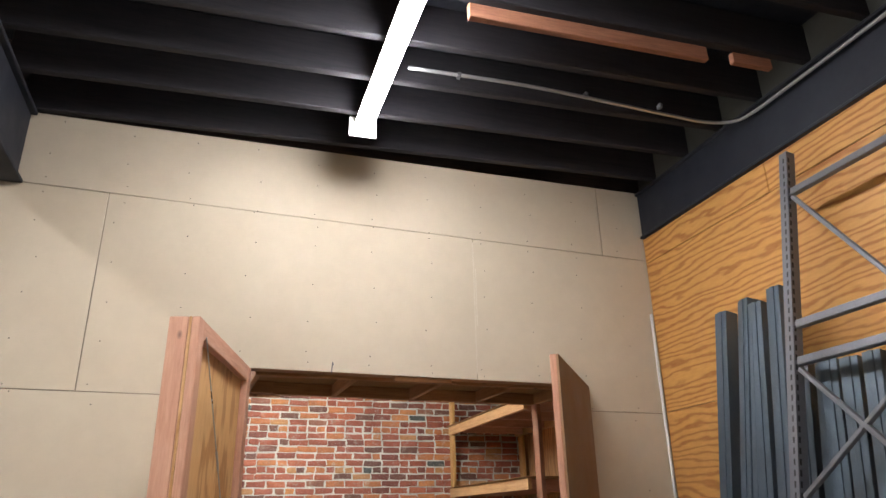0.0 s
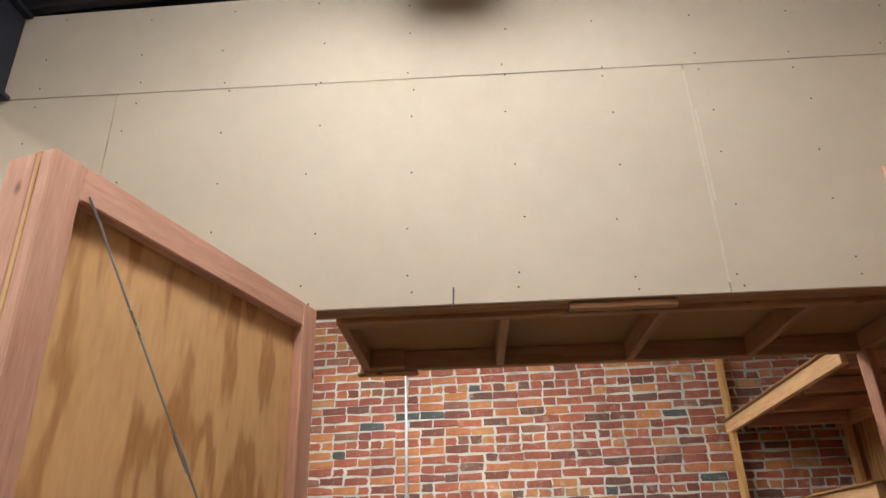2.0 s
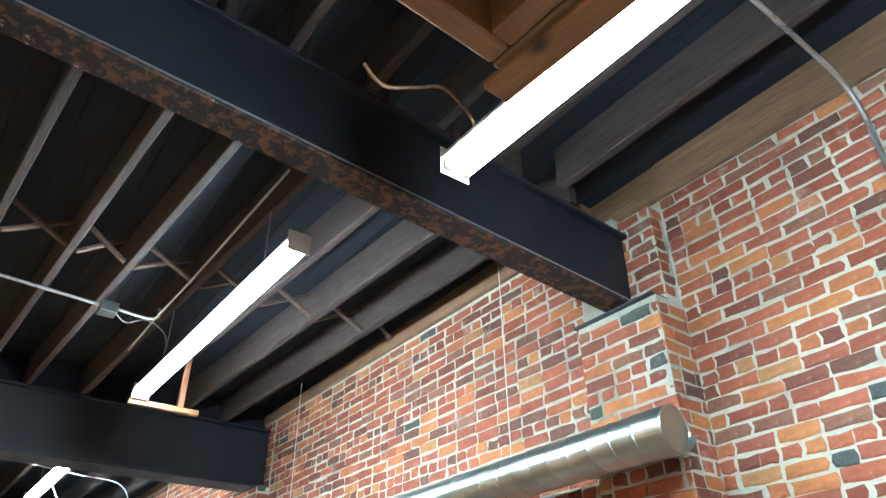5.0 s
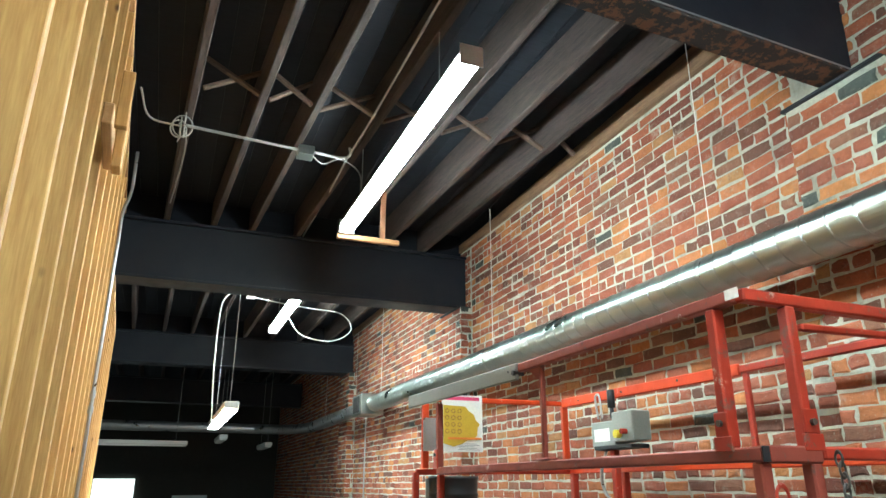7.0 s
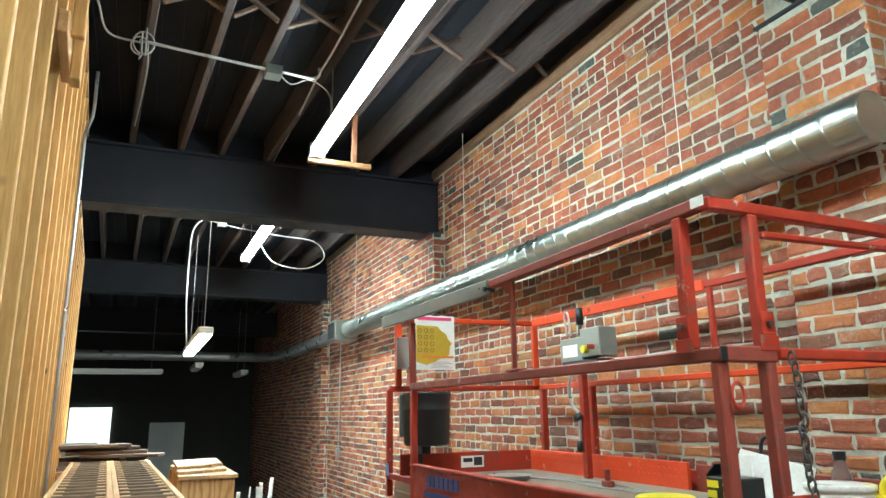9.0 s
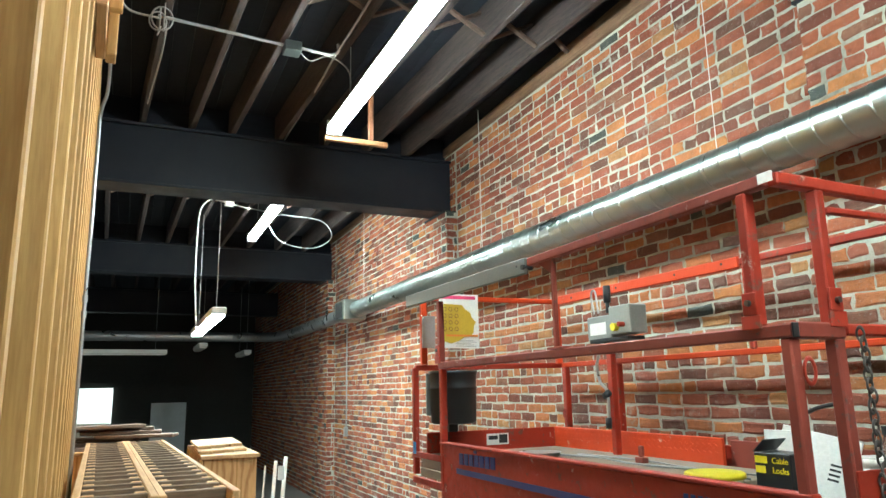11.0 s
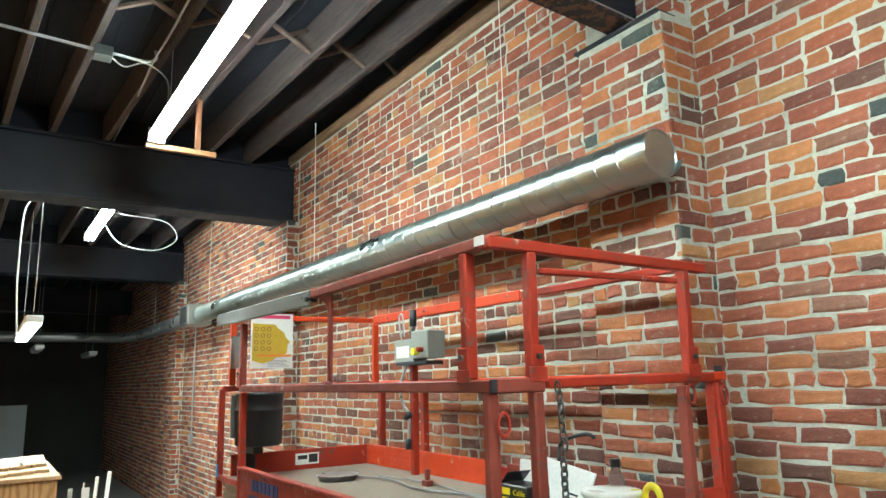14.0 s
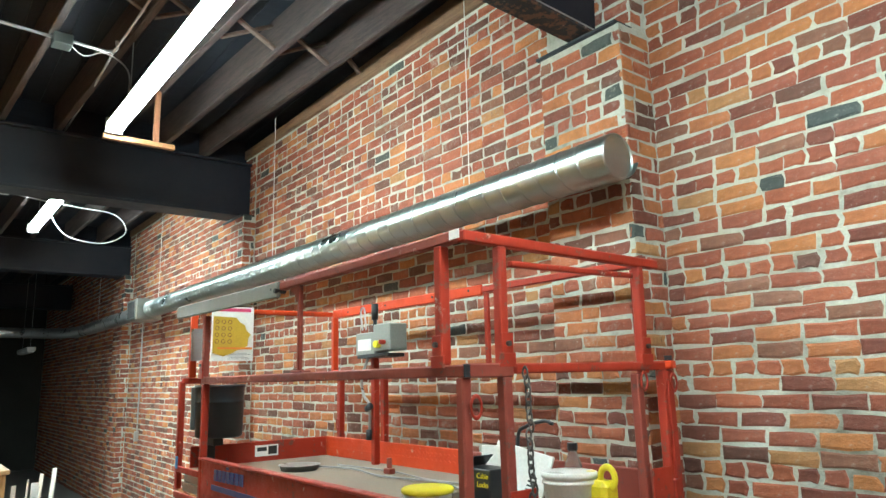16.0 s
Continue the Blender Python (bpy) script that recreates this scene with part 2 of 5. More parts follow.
M_CONDUIT = plain("zinc_conduit", (0.45, 0.46, 0.47), 0.35, 0.8, 0.15)
M_WHITE = plain("white_enamel", (0.74, 0.74, 0.72), 0.4, 0.0, 0.06)
M_WHITEPL = plain("white_plastic", (0.78, 0.77, 0.73), 0.35, 0.0, 0.05)
M_PALE = plain("pale_blue_grey_sheet", (0.76, 0.83, 0.84), 0.4, 0.0, 0.12)
M_PAPER = plain("white_paper", (0.80, 0.79, 0.76), 0.8, 0.0, 0.04)
M_BLACKPL = plain("black_plastic", (0.010, 0.013, 0.017), 0.42, 0.0, 0.3)
M_YELLOW = plain("yellow_plastic", (0.78, 0.66, 0.03), 0.4, 0.0, 0.08)
M_BLUE = plain("dark_blue_print", (0.02, 0.035, 0.16), 0.5)
M_SKYBLUE = plain("blue_sticker", (0.05, 0.22, 0.55), 0.5)
M_PINK = plain("magenta_print", (0.62, 0.05, 0.16), 0.6)
M_GOLD = plain("mustard_print", (0.55, 0.36, 0.03), 0.6)
M_ORANGEPR = plain("orange_print", (0.70, 0.22, 0.03), 0.6)
M_BROWNPR = plain("brown_print", (0.22, 0.10, 0.02), 0.6)
M_INK = plain("black_print", (0.02, 0.02, 0.02), 0.6)
M_DARKWALL = plain("dark_painted_wall", (0.045, 0.045, 0.038), 0.8, 0.0, 0.2, 1.2)
M_CONCRETE = plain("concrete_floor", (0.24, 0.23, 0.215), 0.75, 0.0, 0.2, 1.5, 0.3)
M_DECKMAT = plain("dusty_platform_deck", (0.25, 0.20, 0.155), 0.85, 0.0, 0.3, 5, 0.4)
M_CABLE = plain("grey_cable", (0.28, 0.28, 0.28), 0.5)
M_BLKCABLE = plain("dark_cable", (0.05, 0.05, 0.055), 0.5)
M_CHAIN = plain("dark_steel_chain", (0.10, 0.095, 0.09), 0.45, 0.8)
M_TUBE = glow("lit_tube", (0.97, 0.985, 1.0), TUBE_POWER)
M_PANEL = glow("lit_screen", (1.0, 1.0, 0.98), 1.6)

# ---- building blocks ----


def tobject(name, bm, mat, smooth=False):
    me = bpy.data.meshes.new(name)
    bm.to_mesh(me)
    bm.free()
    for f in me.polygons:
        f.use_smooth = smooth
    me.materials.append(mat)
    return new(name, me)


def part(name, bm, mat, parent, label="", smooth=False):
    ob = tobject(name, bm, mat, smooth)
    ob.parent = parent
    if label:
        tagged(ob, label)
    return ob


def empty(name, label, category, at=(0, 0, 0), group="", kind=""):
    ob = new(name)
    ob.empty_display_size = 0.1
    ob.location = at
    return tagged(ob, label, category, group, kind)


def box(bm, x0, x1, y0, y1, z0, z1, bev=0.0, m=None):
    """An axis-aligned box with chamfered long edges, added to bm."""
    lo = Vector((min(x0, x1), min(y0, y1), min(z0, z1)))
    hi = Vector((max(x0, x1), max(y0, y1), max(z0, z1)))
    r = bmesh.ops.create_cube(bm, size=1.0)
    for v in r["verts"]:
        v.co = Vector((lo[i] + (v.co[i] + 0.5) * (hi[i] - lo[i]) for i in range(3)))
    verts = r["verts"]
    if bev:
        edges = list({e for v in verts for e in v.link_edges})
        g = bmesh.ops.bevel(bm, geom=edges, offset=min(bev, 0.3 * min(hi - lo)), segments=1, affect="EDGES")
        verts = list({v for f in g["faces"] for v in f.verts} | {v for v in verts if v.is_valid})
    if m is not None:
        bmesh.ops.transform(bm, matrix=m, verts=verts)
    return bm


def boxes(*rows, bev=0.004):
    bm = bmesh.new()
    for r in rows:
        box(bm, *r, bev)
    return bm


def bar(bm, a, b, w, h, bev=0.004, up=(0, 0, 1)):
    """A rectangular bar from a to b, w wide and h high."""
    a, b = Vector(a), Vector(b)
    d = b - a
    zax = d.normalized()
    xax = Vector(up).cross(zax)
    if xax.length < 1e-4:
        xax = Vector((1, 0, 0)).cross(zax)
        if xax.length < 1e-4:
            xax = Vector((0, 1, 0)).cross(zax)
    xax.normalize()
    yax = zax.cross(xax)
    m = Matrix((xax, yax, zax)).transposed().to_4x4()
    m.translation = a
    return box(bm, -w / 2, w / 2, -h / 2, h / 2, 0, d.length, bev, m)


def bars(*rows, bev=0.004):
    bm = bmesh.new()
    for r in rows:
        bar(bm, *r, bev=bev)
    return bm


def rod(bm, a, b, r, n=12, r2=None):
    a, b = Vector(a), Vector(b)
    d = b - a
    m = Matrix.Translation((a + b) / 2) @ d.to_track_quat("Z", "Y").to_matrix().to_4x4()
    bmesh.ops.create_cone(bm, cap_ends=True, segments=n, radius1=r, radius2=r if r2 is None else r2, depth=d.length, matrix=m)
    return bm


def rods(*rows):
    bm = bmesh.new()
    for r in rows:
        rod(bm, *r)
    return bm


def tube_path(bm, pts, r, n=8, fine=6):
    """A round cable or pipe through the points, smoothed."""
    p = [Vector(q) for q in pts]
    ext = [2 * p[0] - p[1]] + p + [2 * p[-1] - p[-2]]
    line = []
    for i in range(len(p) - 1):
        a, b, c, d = ext[i:i + 4]
        for k in range(fine):
            t = k / fine
            line.append(0.5 * ((2 * b) + (c - a) * t + (2 * a - 5 * b + 4 * c - d) * t * t + (3 * b - a - 3 * c + d) * t ** 3))
    line.append(p[-1])
    rings = []
    side = None
    for i, q in enumerate(line):
        d = (line[min(i + 1, len(line) - 1)] - line[max(i - 1, 0)]).normalized()
        if side is None:
            side = d.orthogonal().normalized()
        side = (side - d * side.dot(d)).normalized()
        o = d.cross(side)
        rings.append([bm.verts.new(q + r * (math.cos(6.2832 * k / n) * side + math.sin(6.2832 * k / n) * o)) for k in range(n)])
    for u, w in zip(rings, rings[1:]):
        for k in range(n):
            bm.faces.new((u[k], u[(k + 1) % n], w[(k + 1) % n], w[k]))
    bm.faces.new(rings[0][::-1])
    bm.faces.new(rings[-1])
    return bm


def lathe(bm, profile, at, n=28):
    """Turn (radius, height) pairs about the upright line through at."""
    rings = []
    for r, h in profile:
        rings.append([bm.verts.new((at[0] + r * math.cos(6.2832 * k / n), at[1] + r * math.sin(6.2832 * k / n), at[2] + h)) for k in range(n)])
    for u, w in zip(rings, rings[1:]):
        for k in range(n):
            bm.faces.new((u[k], u[(k + 1) % n], w[(k + 1) % n], w[k]))
    if profile[0][0] > 1e-4:
        bm.faces.new(rings[0][::-1])
    if profile[-1][0] > 1e-4:
        bm.faces.new(rings[-1])
    return bm


def ring(bm, centre, radius, thick, axis="x", squash=1.0, n=16, k=6):
    """A torus, as a chain link or lashing ring."""
    rings = []
    for i in range(n):
        a = 6.2832 * i / n
        row = []
        for j in range(k):
            b = 6.2832 * j / k
            rr = radius + thick * math.cos(b)
            u, v, w = rr * math.cos(a), rr * math.sin(a) * squash, thick * math.sin(b)
            p = {"x": (w, u, v), "y": (u, w, v), "z": (u, v, w)}[axis]
            row.append(bm.verts.new(Vector(centre) + Vector(p)))
        rings.append(row)
    for i in range(n):
        u, w = rings[i], rings[(i + 1) % n]
        for j in range(k):
            bm.faces.new((u[j], u[(j + 1) % k], w[(j + 1) % k], w[j]))
    return bm


def words(text, size, m, mat, parent, depth=0.0015):
    cu = bpy.data.curves.new("lettering", "FONT")
    cu.body, cu.size, cu.extrude = text, size, depth
    cu.align_x, cu.align_y = "CENTER", "CENTER"
    cu.materials.append(mat)
    ob = new("lettering", cu)
    ob.parent = parent
    ob.matrix_basis = m
    return ob

# ---- setting ----
DRY, BRK, BAY = 5.0, 8.185, 8.03        # room side of the stud wall; brick faces of the hall
CEIL = 4.15                             # height of the joists over the partition
OPEN_L, OPEN_R, OPEN_T = -0.56, 1.85, 2.622
HALL_W, HALL_E = -18.5, 2.75
ROOM_E, ROOM_W, ROOM_S = 2.53, -3.22, -3.6
STUD_END = -3.22
ROOF = [(-18.8, 3.80), (-11.0, 3.91), (-6.45, 4.00), (-2.0, 4.14), (3.0, 4.285)]    # underside of the joists along the hall
WALL_H = 4.66
HALL_END = -8.6                         # the framing runs on past the store room along the hall
SKEW = 0.05                             # the partition stands slightly askew to the brick wall
TURN = Matrix.Translation((0, DRY, 0)) @ Matrix.Rotation(SKEW, 4, "Z") @ Matrix.Translation((0, -DRY, 0))


def under(x):
    """Height of the joists' underside at x: the roof falls gently towards the far end."""
    for (xa, za), (xb, zb) in zip(ROOF, ROOF[1:]):
        if x <= xb:
            return za + (zb - za) * (x - xa) / (xb - xa)
    return ROOF[-1][1]


def setting(name, bm, mat, label):
    return tagged(tobject(name, bm, mat), label, "", "", "structure")


setting("floor", boxes((HALL_W - 0.3, HALL_E + 0.3, ROOM_S - 0.3, BRK + 0.5, -0.2, 0.0), bev=0), M_CONCRETE, "bare grey concrete floor slab")
bm = bmesh.new()
y = ROOM_S - 0.2
while y < BRK + 0.4:
    lift_z = random.uniform(0, 0.004)
    for (xa, za), (xb, zb) in zip(ROOF, ROOF[1:]):
        row = [[bm.verts.new((xx, yy, zz + 0.27 + dz)) for yy, dz in ((y, lift_z), (y + 0.138, lift_z), (y + 0.138, 0.05), (y, 0.05))] for xx, zz in ((xa, za), (xb, zb))]
        for k in range(4):
            l = (k + 1) % 4
            bm.faces.new((row[0][k], row[0][l], row[1][l], row[1][k]))
        bm.faces.new(row[0])
        bm.faces.new(row[1])
    y += 0.142
for (xa, za), (xb, zb) in zip(ROOF, ROOF[1:]):
    row = [[bm.verts.new((xx, yy, zz + 0.27 + dz)) for yy, dz in ((ROOM_S - 0.2, 0.051), (BRK + 0.4, 0.051), (BRK + 0.4, 0.1), (ROOM_S - 0.2, 0.1))] for xx, zz in ((xa, za), (xb, zb))]
    for k in range(4):
        l = (k + 1) % 4
        bm.faces.new((row[0][k], row[0][l], row[1][l], row[1][k]))
bmesh.ops.recalc_face_normals(bm, faces=bm.faces)
setting("ceiling", bm, M_DECK, "blue-black board roof deck above the joists")

# outer walls that close the place
setting("wall_west", boxes((HALL_W - 0.2, HALL_W, 2.4, BAY - 0.01, 0, WALL_H)), M_DARKWALL, "dark painted end wall of the hall")
setting("wall_south_hall", boxes((HALL_W, ROOM_W - 0.1, 2.2, 2.4, 0, WALL_H)), M_DARKWALL, "dark painted side wall of the hall")
setting("wall_east_hall", boxes((HALL_E, HALL_E + 0.15, DRY + 0.14, BRK - 0.01, 0, WALL_H)), M_PLY_Z, "plywood-lined end wall behind the shelves")
setting("wall_room_west", boxes((ROOM_W - 0.1, ROOM_W, ROOM_S, DRY - 0.19, 0, WALL_H)), M_DRYWALL, "bare drywall side wall of the store room")
setting("wall_room_south", boxes((ROOM_W, ROOM_E, ROOM_S - 0.15, ROOM_S, 0, WALL_H)), M_DRYWALL, "bare drywall back wall of the store room")
setting("wall_room_east", boxes((ROOM_E + 0.02, ROOM_E + 0.14, ROOM_S, DRY + 0.10, 0, WALL_H)), M_DARKWALL, "framed wall behind the plywood sheets")

# drywall sheets on the store room face of the stud wall
wall = tagged(new("wall_stud"), "stud wall with bare tan drywall on the store room face", "", "", "structure")
wall.matrix_basis = TURN
G = 0.0025
sheets = []
top = CEIL - 0.005
for x0, x1 in ((STUD_END, -1.435), (-1.435, 1.005), (1.005, ROOM_E + 0.015)):
    sheets.append((x0 + G, x1 - G, 2.44 + G, 3.66 - G))
for x0, x1 in ((STUD_END, -2.65), (-2.65, 2.13), (2.13, ROOM_E + 0.015)):
    sheets.append((x0 + G, x1 - G, 3.66 + G, top))
for x0, x1, z0, z1 in ((STUD_END, -2.65, 0.01, 1.22), (-2.65, OPEN_L, 0.01, 1.22), (STUD_END, -2.9, 1.22, 2.44), (-2.9, OPEN_L, 1.22, 2.44),
                       (OPEN_R, ROOM_E + 0.015, 0.01, 1.22), (OPEN_R, ROOM_E + 0.015, 1.22, 2.44)):
    sheets.append((x0 + G, x1 - G, z0 + G, z1 - G))
for x0, x1, z0, z1 in sheets:
    if z0 < 2.5 < z1 and x1 > OPEN_L and x0 < OPEN_R:
        cut = []
        if x0 < OPEN_L:
            cut.append((x0, OPEN_L, z0, z1))
        if x1 > OPEN_R:
            cut.append((OPEN_R, x1, z0, z1))
        cut.append((max(x0, OPEN_L), min(x1, OPEN_R), OPEN_T, z1))
        bm = bmesh.new()
        for a, b, c, d in cut:
            box(bm, a, b, DRY - 0.013, DRY, c, d)
        bmesh.ops.remove_doubles(bm, verts=bm.verts, dist=0.0001)
    else:
        bm = boxes((x0, x1, DRY - 0.013, DRY, z0, z1), bev=0.0015)
    for v in bm.verts:
        if v.co.z > 4.0:
            v.co.z = under(v.co.x) - 0.004
    part("drywall_sheet", bm, M_DRYWALL, wall)
bm = boxes((STUD_END, OPEN_L, DRY + 0.001, DRY + 0.006, 0, top), (OPEN_R, ROOM_E, DRY + 0.001, DRY + 0.006, 0, top),
                            (OPEN_L, OPEN_R, DRY + 0.001, DRY + 0.006, OPEN_T + 0.02, top), bev=0)
for v in bm.verts:
    if v.co.z > 4.0:
        v.co.z = under(v.co.x) - 0.004
part("joint_backing", bm, M_JOINT, wall)
bm = bmesh.new()
rs = random.Random(4)
x = -3.4
while x < ROOM_E:
    for z in [2.47, 2.72, 2.96, 3.2, 3.44, 3.63, 3.69, 3.9, 4.1] + ([0.3, 0.7, 1.1, 1.5, 1.9, 2.4] if x < OPEN_L or x > OPEN_R else []):
        if z < OPEN_T + 0.03 and OPEN_L < x < OPEN_R:
            z = OPEN_T + 0.035
        q = (x + rs.uniform(-0.03, 0.03), DRY - 0.0128, z + rs.uniform(-0.03, 0.03))
        rod(bm, q, (q[0], q[1] - 0.0012, q[2]), 0.0042, 8)
    x += 0.406
part("screw_heads", bm, M_SCREW, wall)
bm = bmesh.new()
for z0, z1, xx in ((2.66, 3.62, 1.005), (3.0, 3.4, 1.02)):
    z = z0
    while z < z1:
        box(bm, xx - rs.uniform(0.003, 0.006), xx + rs.uniform(0.003, 0.006), DRY - 0.0136, DRY - 0.0125, z, z + 0.03)
        z += rs.choice((0.03, 0.03, 0.0305, 0.031))
part("compound_smear", bm, M_MUD, wall)
# framing on the hall face
S0, S1 = DRY + 0.007, DRY + 0.096
x = OPEN_L - 0.038
while x > HALL_END:
    high = under(x) - 0.046 if x > -6.2 else 3.38
    # first stud takes the darker wood, its shade put into the colour
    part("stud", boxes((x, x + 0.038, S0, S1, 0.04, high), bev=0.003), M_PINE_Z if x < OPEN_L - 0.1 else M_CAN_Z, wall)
    x -= 0.4064
for x in (OPEN_L - 0.08, OPEN_R, OPEN_R + 0.042, OPEN_R + 0.45, ROOM_E - 0.05):
    part("stud", boxes((x, x + 0.038, S0, S1, 0.04, under(x) - 0.046), bev=0.003), M_PINE_Z, wall)
for x in (-0.1, 0.3, 0.7, 1.1, 1.5):
    part("cripple_stud", boxes((x, x + 0.038, S0, S1, OPEN_T + 0.095, under(x) - 0.046), bev=0.003), M_PINE_Z, wall)
bm = boxes((-6.2, ROOM_E, S0, S1, 0, 0.038))
for v in bm.verts:
    v.co.z += under(v.co.x) - 0.044
part("top_plate", bm, M_PINE_X, wall)
part("top_plate", boxes((HALL_END, -6.21, S0, S1, 3.381, 3.419)), M_PINE_X, wall)
part("sheathing", boxes((-6.2, STUD_END - 0.02, DRY - 0.01, S0 - 0.001, 0.01, 3.98), (HALL_END, -6.201, DRY - 0.01, S0 - 0.001, 0.01, 3.40), bev=0), M_PLY_Z, wall, "plywood sheathing behind the open studs")
part("bottom_plate", boxes((HALL_END, OPEN_L, S0, S1, 0.001, 0.04), (OPEN_R, ROOM_E, S0, S1, 0.001, 0.04)), M_PINE_X, wall)
part("end_post", boxes((HALL_END - 0.04, HALL_END - 0.001, S0 - 0.02, S1, 0.001, 3.419)), M_PINE_Z, wall)
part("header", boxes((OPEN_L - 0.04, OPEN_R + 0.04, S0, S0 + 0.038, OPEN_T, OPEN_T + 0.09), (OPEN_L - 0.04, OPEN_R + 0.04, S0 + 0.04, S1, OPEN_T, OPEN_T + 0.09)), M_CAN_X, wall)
part("jamb", boxes((OPEN_R - 0.02, OPEN_R + 0.001, DRY - 0.012, S1, 0.001, OPEN_T)), M_FIR_Z, wall)

# plywood wall of the store room
ply = tagged(new("wall_plywood"), "fir plywood sheets nailed over the store room side wall", "", "", "structure")
for y0, y1, z0, z1 in ((2.56, 5.098, 2.45, 3.625), (0.11, 2.555, 2.45, 3.625), (-2.33, 0.105, 2.45, 3.625), (1.3, 3.73, 3.631, 3.84),
                       (3.735, 5.098, 3.631, 3.84), (-1.2, 1.295, 3.631, 3.84), (2.56, 5.098, 1.22, 2.445), (0.11, 2.555, 1.22, 2.445),
                       (2.56, 5.098, 0.01, 1.215), (0.11, 2.555, 0.01, 1.215), (-2.33, 0.105, 0.01, 2.445)):
    part("plywood_sheet", boxes((ROOM_E + 0.001, ROOM_E + 0.017, y0, y1, z0, z1), bev=0.0015), M_PLY, ply)

# ---- brick wall ----


def brick_bm(bm, o, u, n, length, height, proud, rr):
    """One brick: back ring, arris ring, front face. o is its lower corner on the wall face, u along, n outwards."""
    up = Vector((0, 0, 1))
    c = 0.009
    j = lambda s=0.0072: rr.uniform(-s, s)
    back, arris, front = [], [], []
    for a, b in ((0, 0), (0.5, 0), (1, 0), (1, 0.5), (1, 1), (0.5, 1), (0, 1), (0, 0.5)):
        p = o + u * (a * length + j()) + up * (b * height + j(0.0048))
        back.append(bm.verts.new(p - n * 0.02))
        arris.append(bm.verts.new(p + n * (proud - 0.004 + j(0.0015))))
        q = p + u * (c * (1 - 2 * a) + j(0.002)) + up * (c * (1 - 2 * b) + j(0.002))
        front.append(bm.verts.new(q + n * (proud + j(0.002))))
    for k in range(8):
        l = (k + 1) % 8
        bm.faces.new((back[k], back[l], arris[l], arris[k]))
        bm.faces.new((arris[k], arris[l], front[l], front[k]))
    bm.faces.new(front)


COURSE, PITCH, JOINT = 0.0690, 0.2000, 0.0136


def lay(u0, u1, z0, z1, seed):
    """Rows of (start, height, length) for a stretch of common bond with a header course every sixth."""
    rr = random.Random(seed)
    row = int(round(z0 / COURSE))
    while row * COURSE < z1 - 0.03:
        z = row * COURSE
        header = row % 6 == 2
        pitch = PITCH / 2 if header else PITCH
        s = u0 - (0.5 * pitch if row % 2 else 0.0) - rr.uniform(0, 0.02)
        while s < u1 - 0.02:
            L = pitch
            if not header and rr.random() < 0.07:
                L = pitch * 0.52
            a, b = max(s, u0), min(s + L, u1)
            if b - a > 0.035:
                yield a + JOINT / 2 * rr.uniform(0.6, 1.3), z + rr.uniform(-0.004, 0.004), b - a - JOINT * rr.uniform(0.6, 1.5)
            s += L
        row += 1


def brickwork(owner, origin, u, n, u0, u1, z0, z1, seed, skip=None):
    """The far and many bricks of one face, as one mesh."""
    rr = random.Random(seed + 99)
    bm = bmesh.new()
    for a, z, L in lay(u0, u1, z0, z1, seed):
        if skip and skip(a + L / 2, z):
            continue
        brick_bm(bm, origin + u * a + Vector((0, 0, z)), u, n, L, COURSE - JOINT * rr.uniform(0.8, 1.15), rr.uniform(0.003, 0.008), rr)
    ob = part("brickwork", bm, M_BRICKS, owner)
    ob["kind"] = "stuff"
    return ob


X, Yn = Vector((1, 0, 0)), Vector((0, -1, 0))
WALLTOP, NEARTOP = 4.06, 4.115
PIL = [(-2.24, -1.715, 7.95), (-6.72, -6.2, 7.9), (-11.25, -10.7, 7.9)]   # piers under the roof beams
north = tagged(new("wall_north"), "old red and orange common-bond brick wall with pale lime mortar", "", "", "structure")
part("mortar_bed", boxes((-1.9, HALL_E + 0.15, BRK, BRK + 0.3, 0, NEARTOP + 0.02), bev=0), M_MORTAR, north)
part("mortar_bed", boxes((HALL_W - 0.2, -1.95, BAY, BAY + 0.455, 0, WALLTOP + 0.02), bev=0), M_MORTAR, north)
near = lambda a, z: -1.72 < a < -0.15 and 1.30 < z < 3.62
brickwork(north, Vector((0, BRK, 0)), X, Yn, PIL[0][1] - 0.01, HALL_E, 0.0, NEARTOP, 11, near)
edges = [PIL[0][0], PIL[1][1], PIL[1][0], PIL[2][1], PIL[2][0], HALL_W]
for k in range(3):
    brickwork(north, Vector((0, BAY, 0)), X, Yn, edges[2 * k + 1], edges[2 * k], 0.0, WALLTOP, 21 + k)
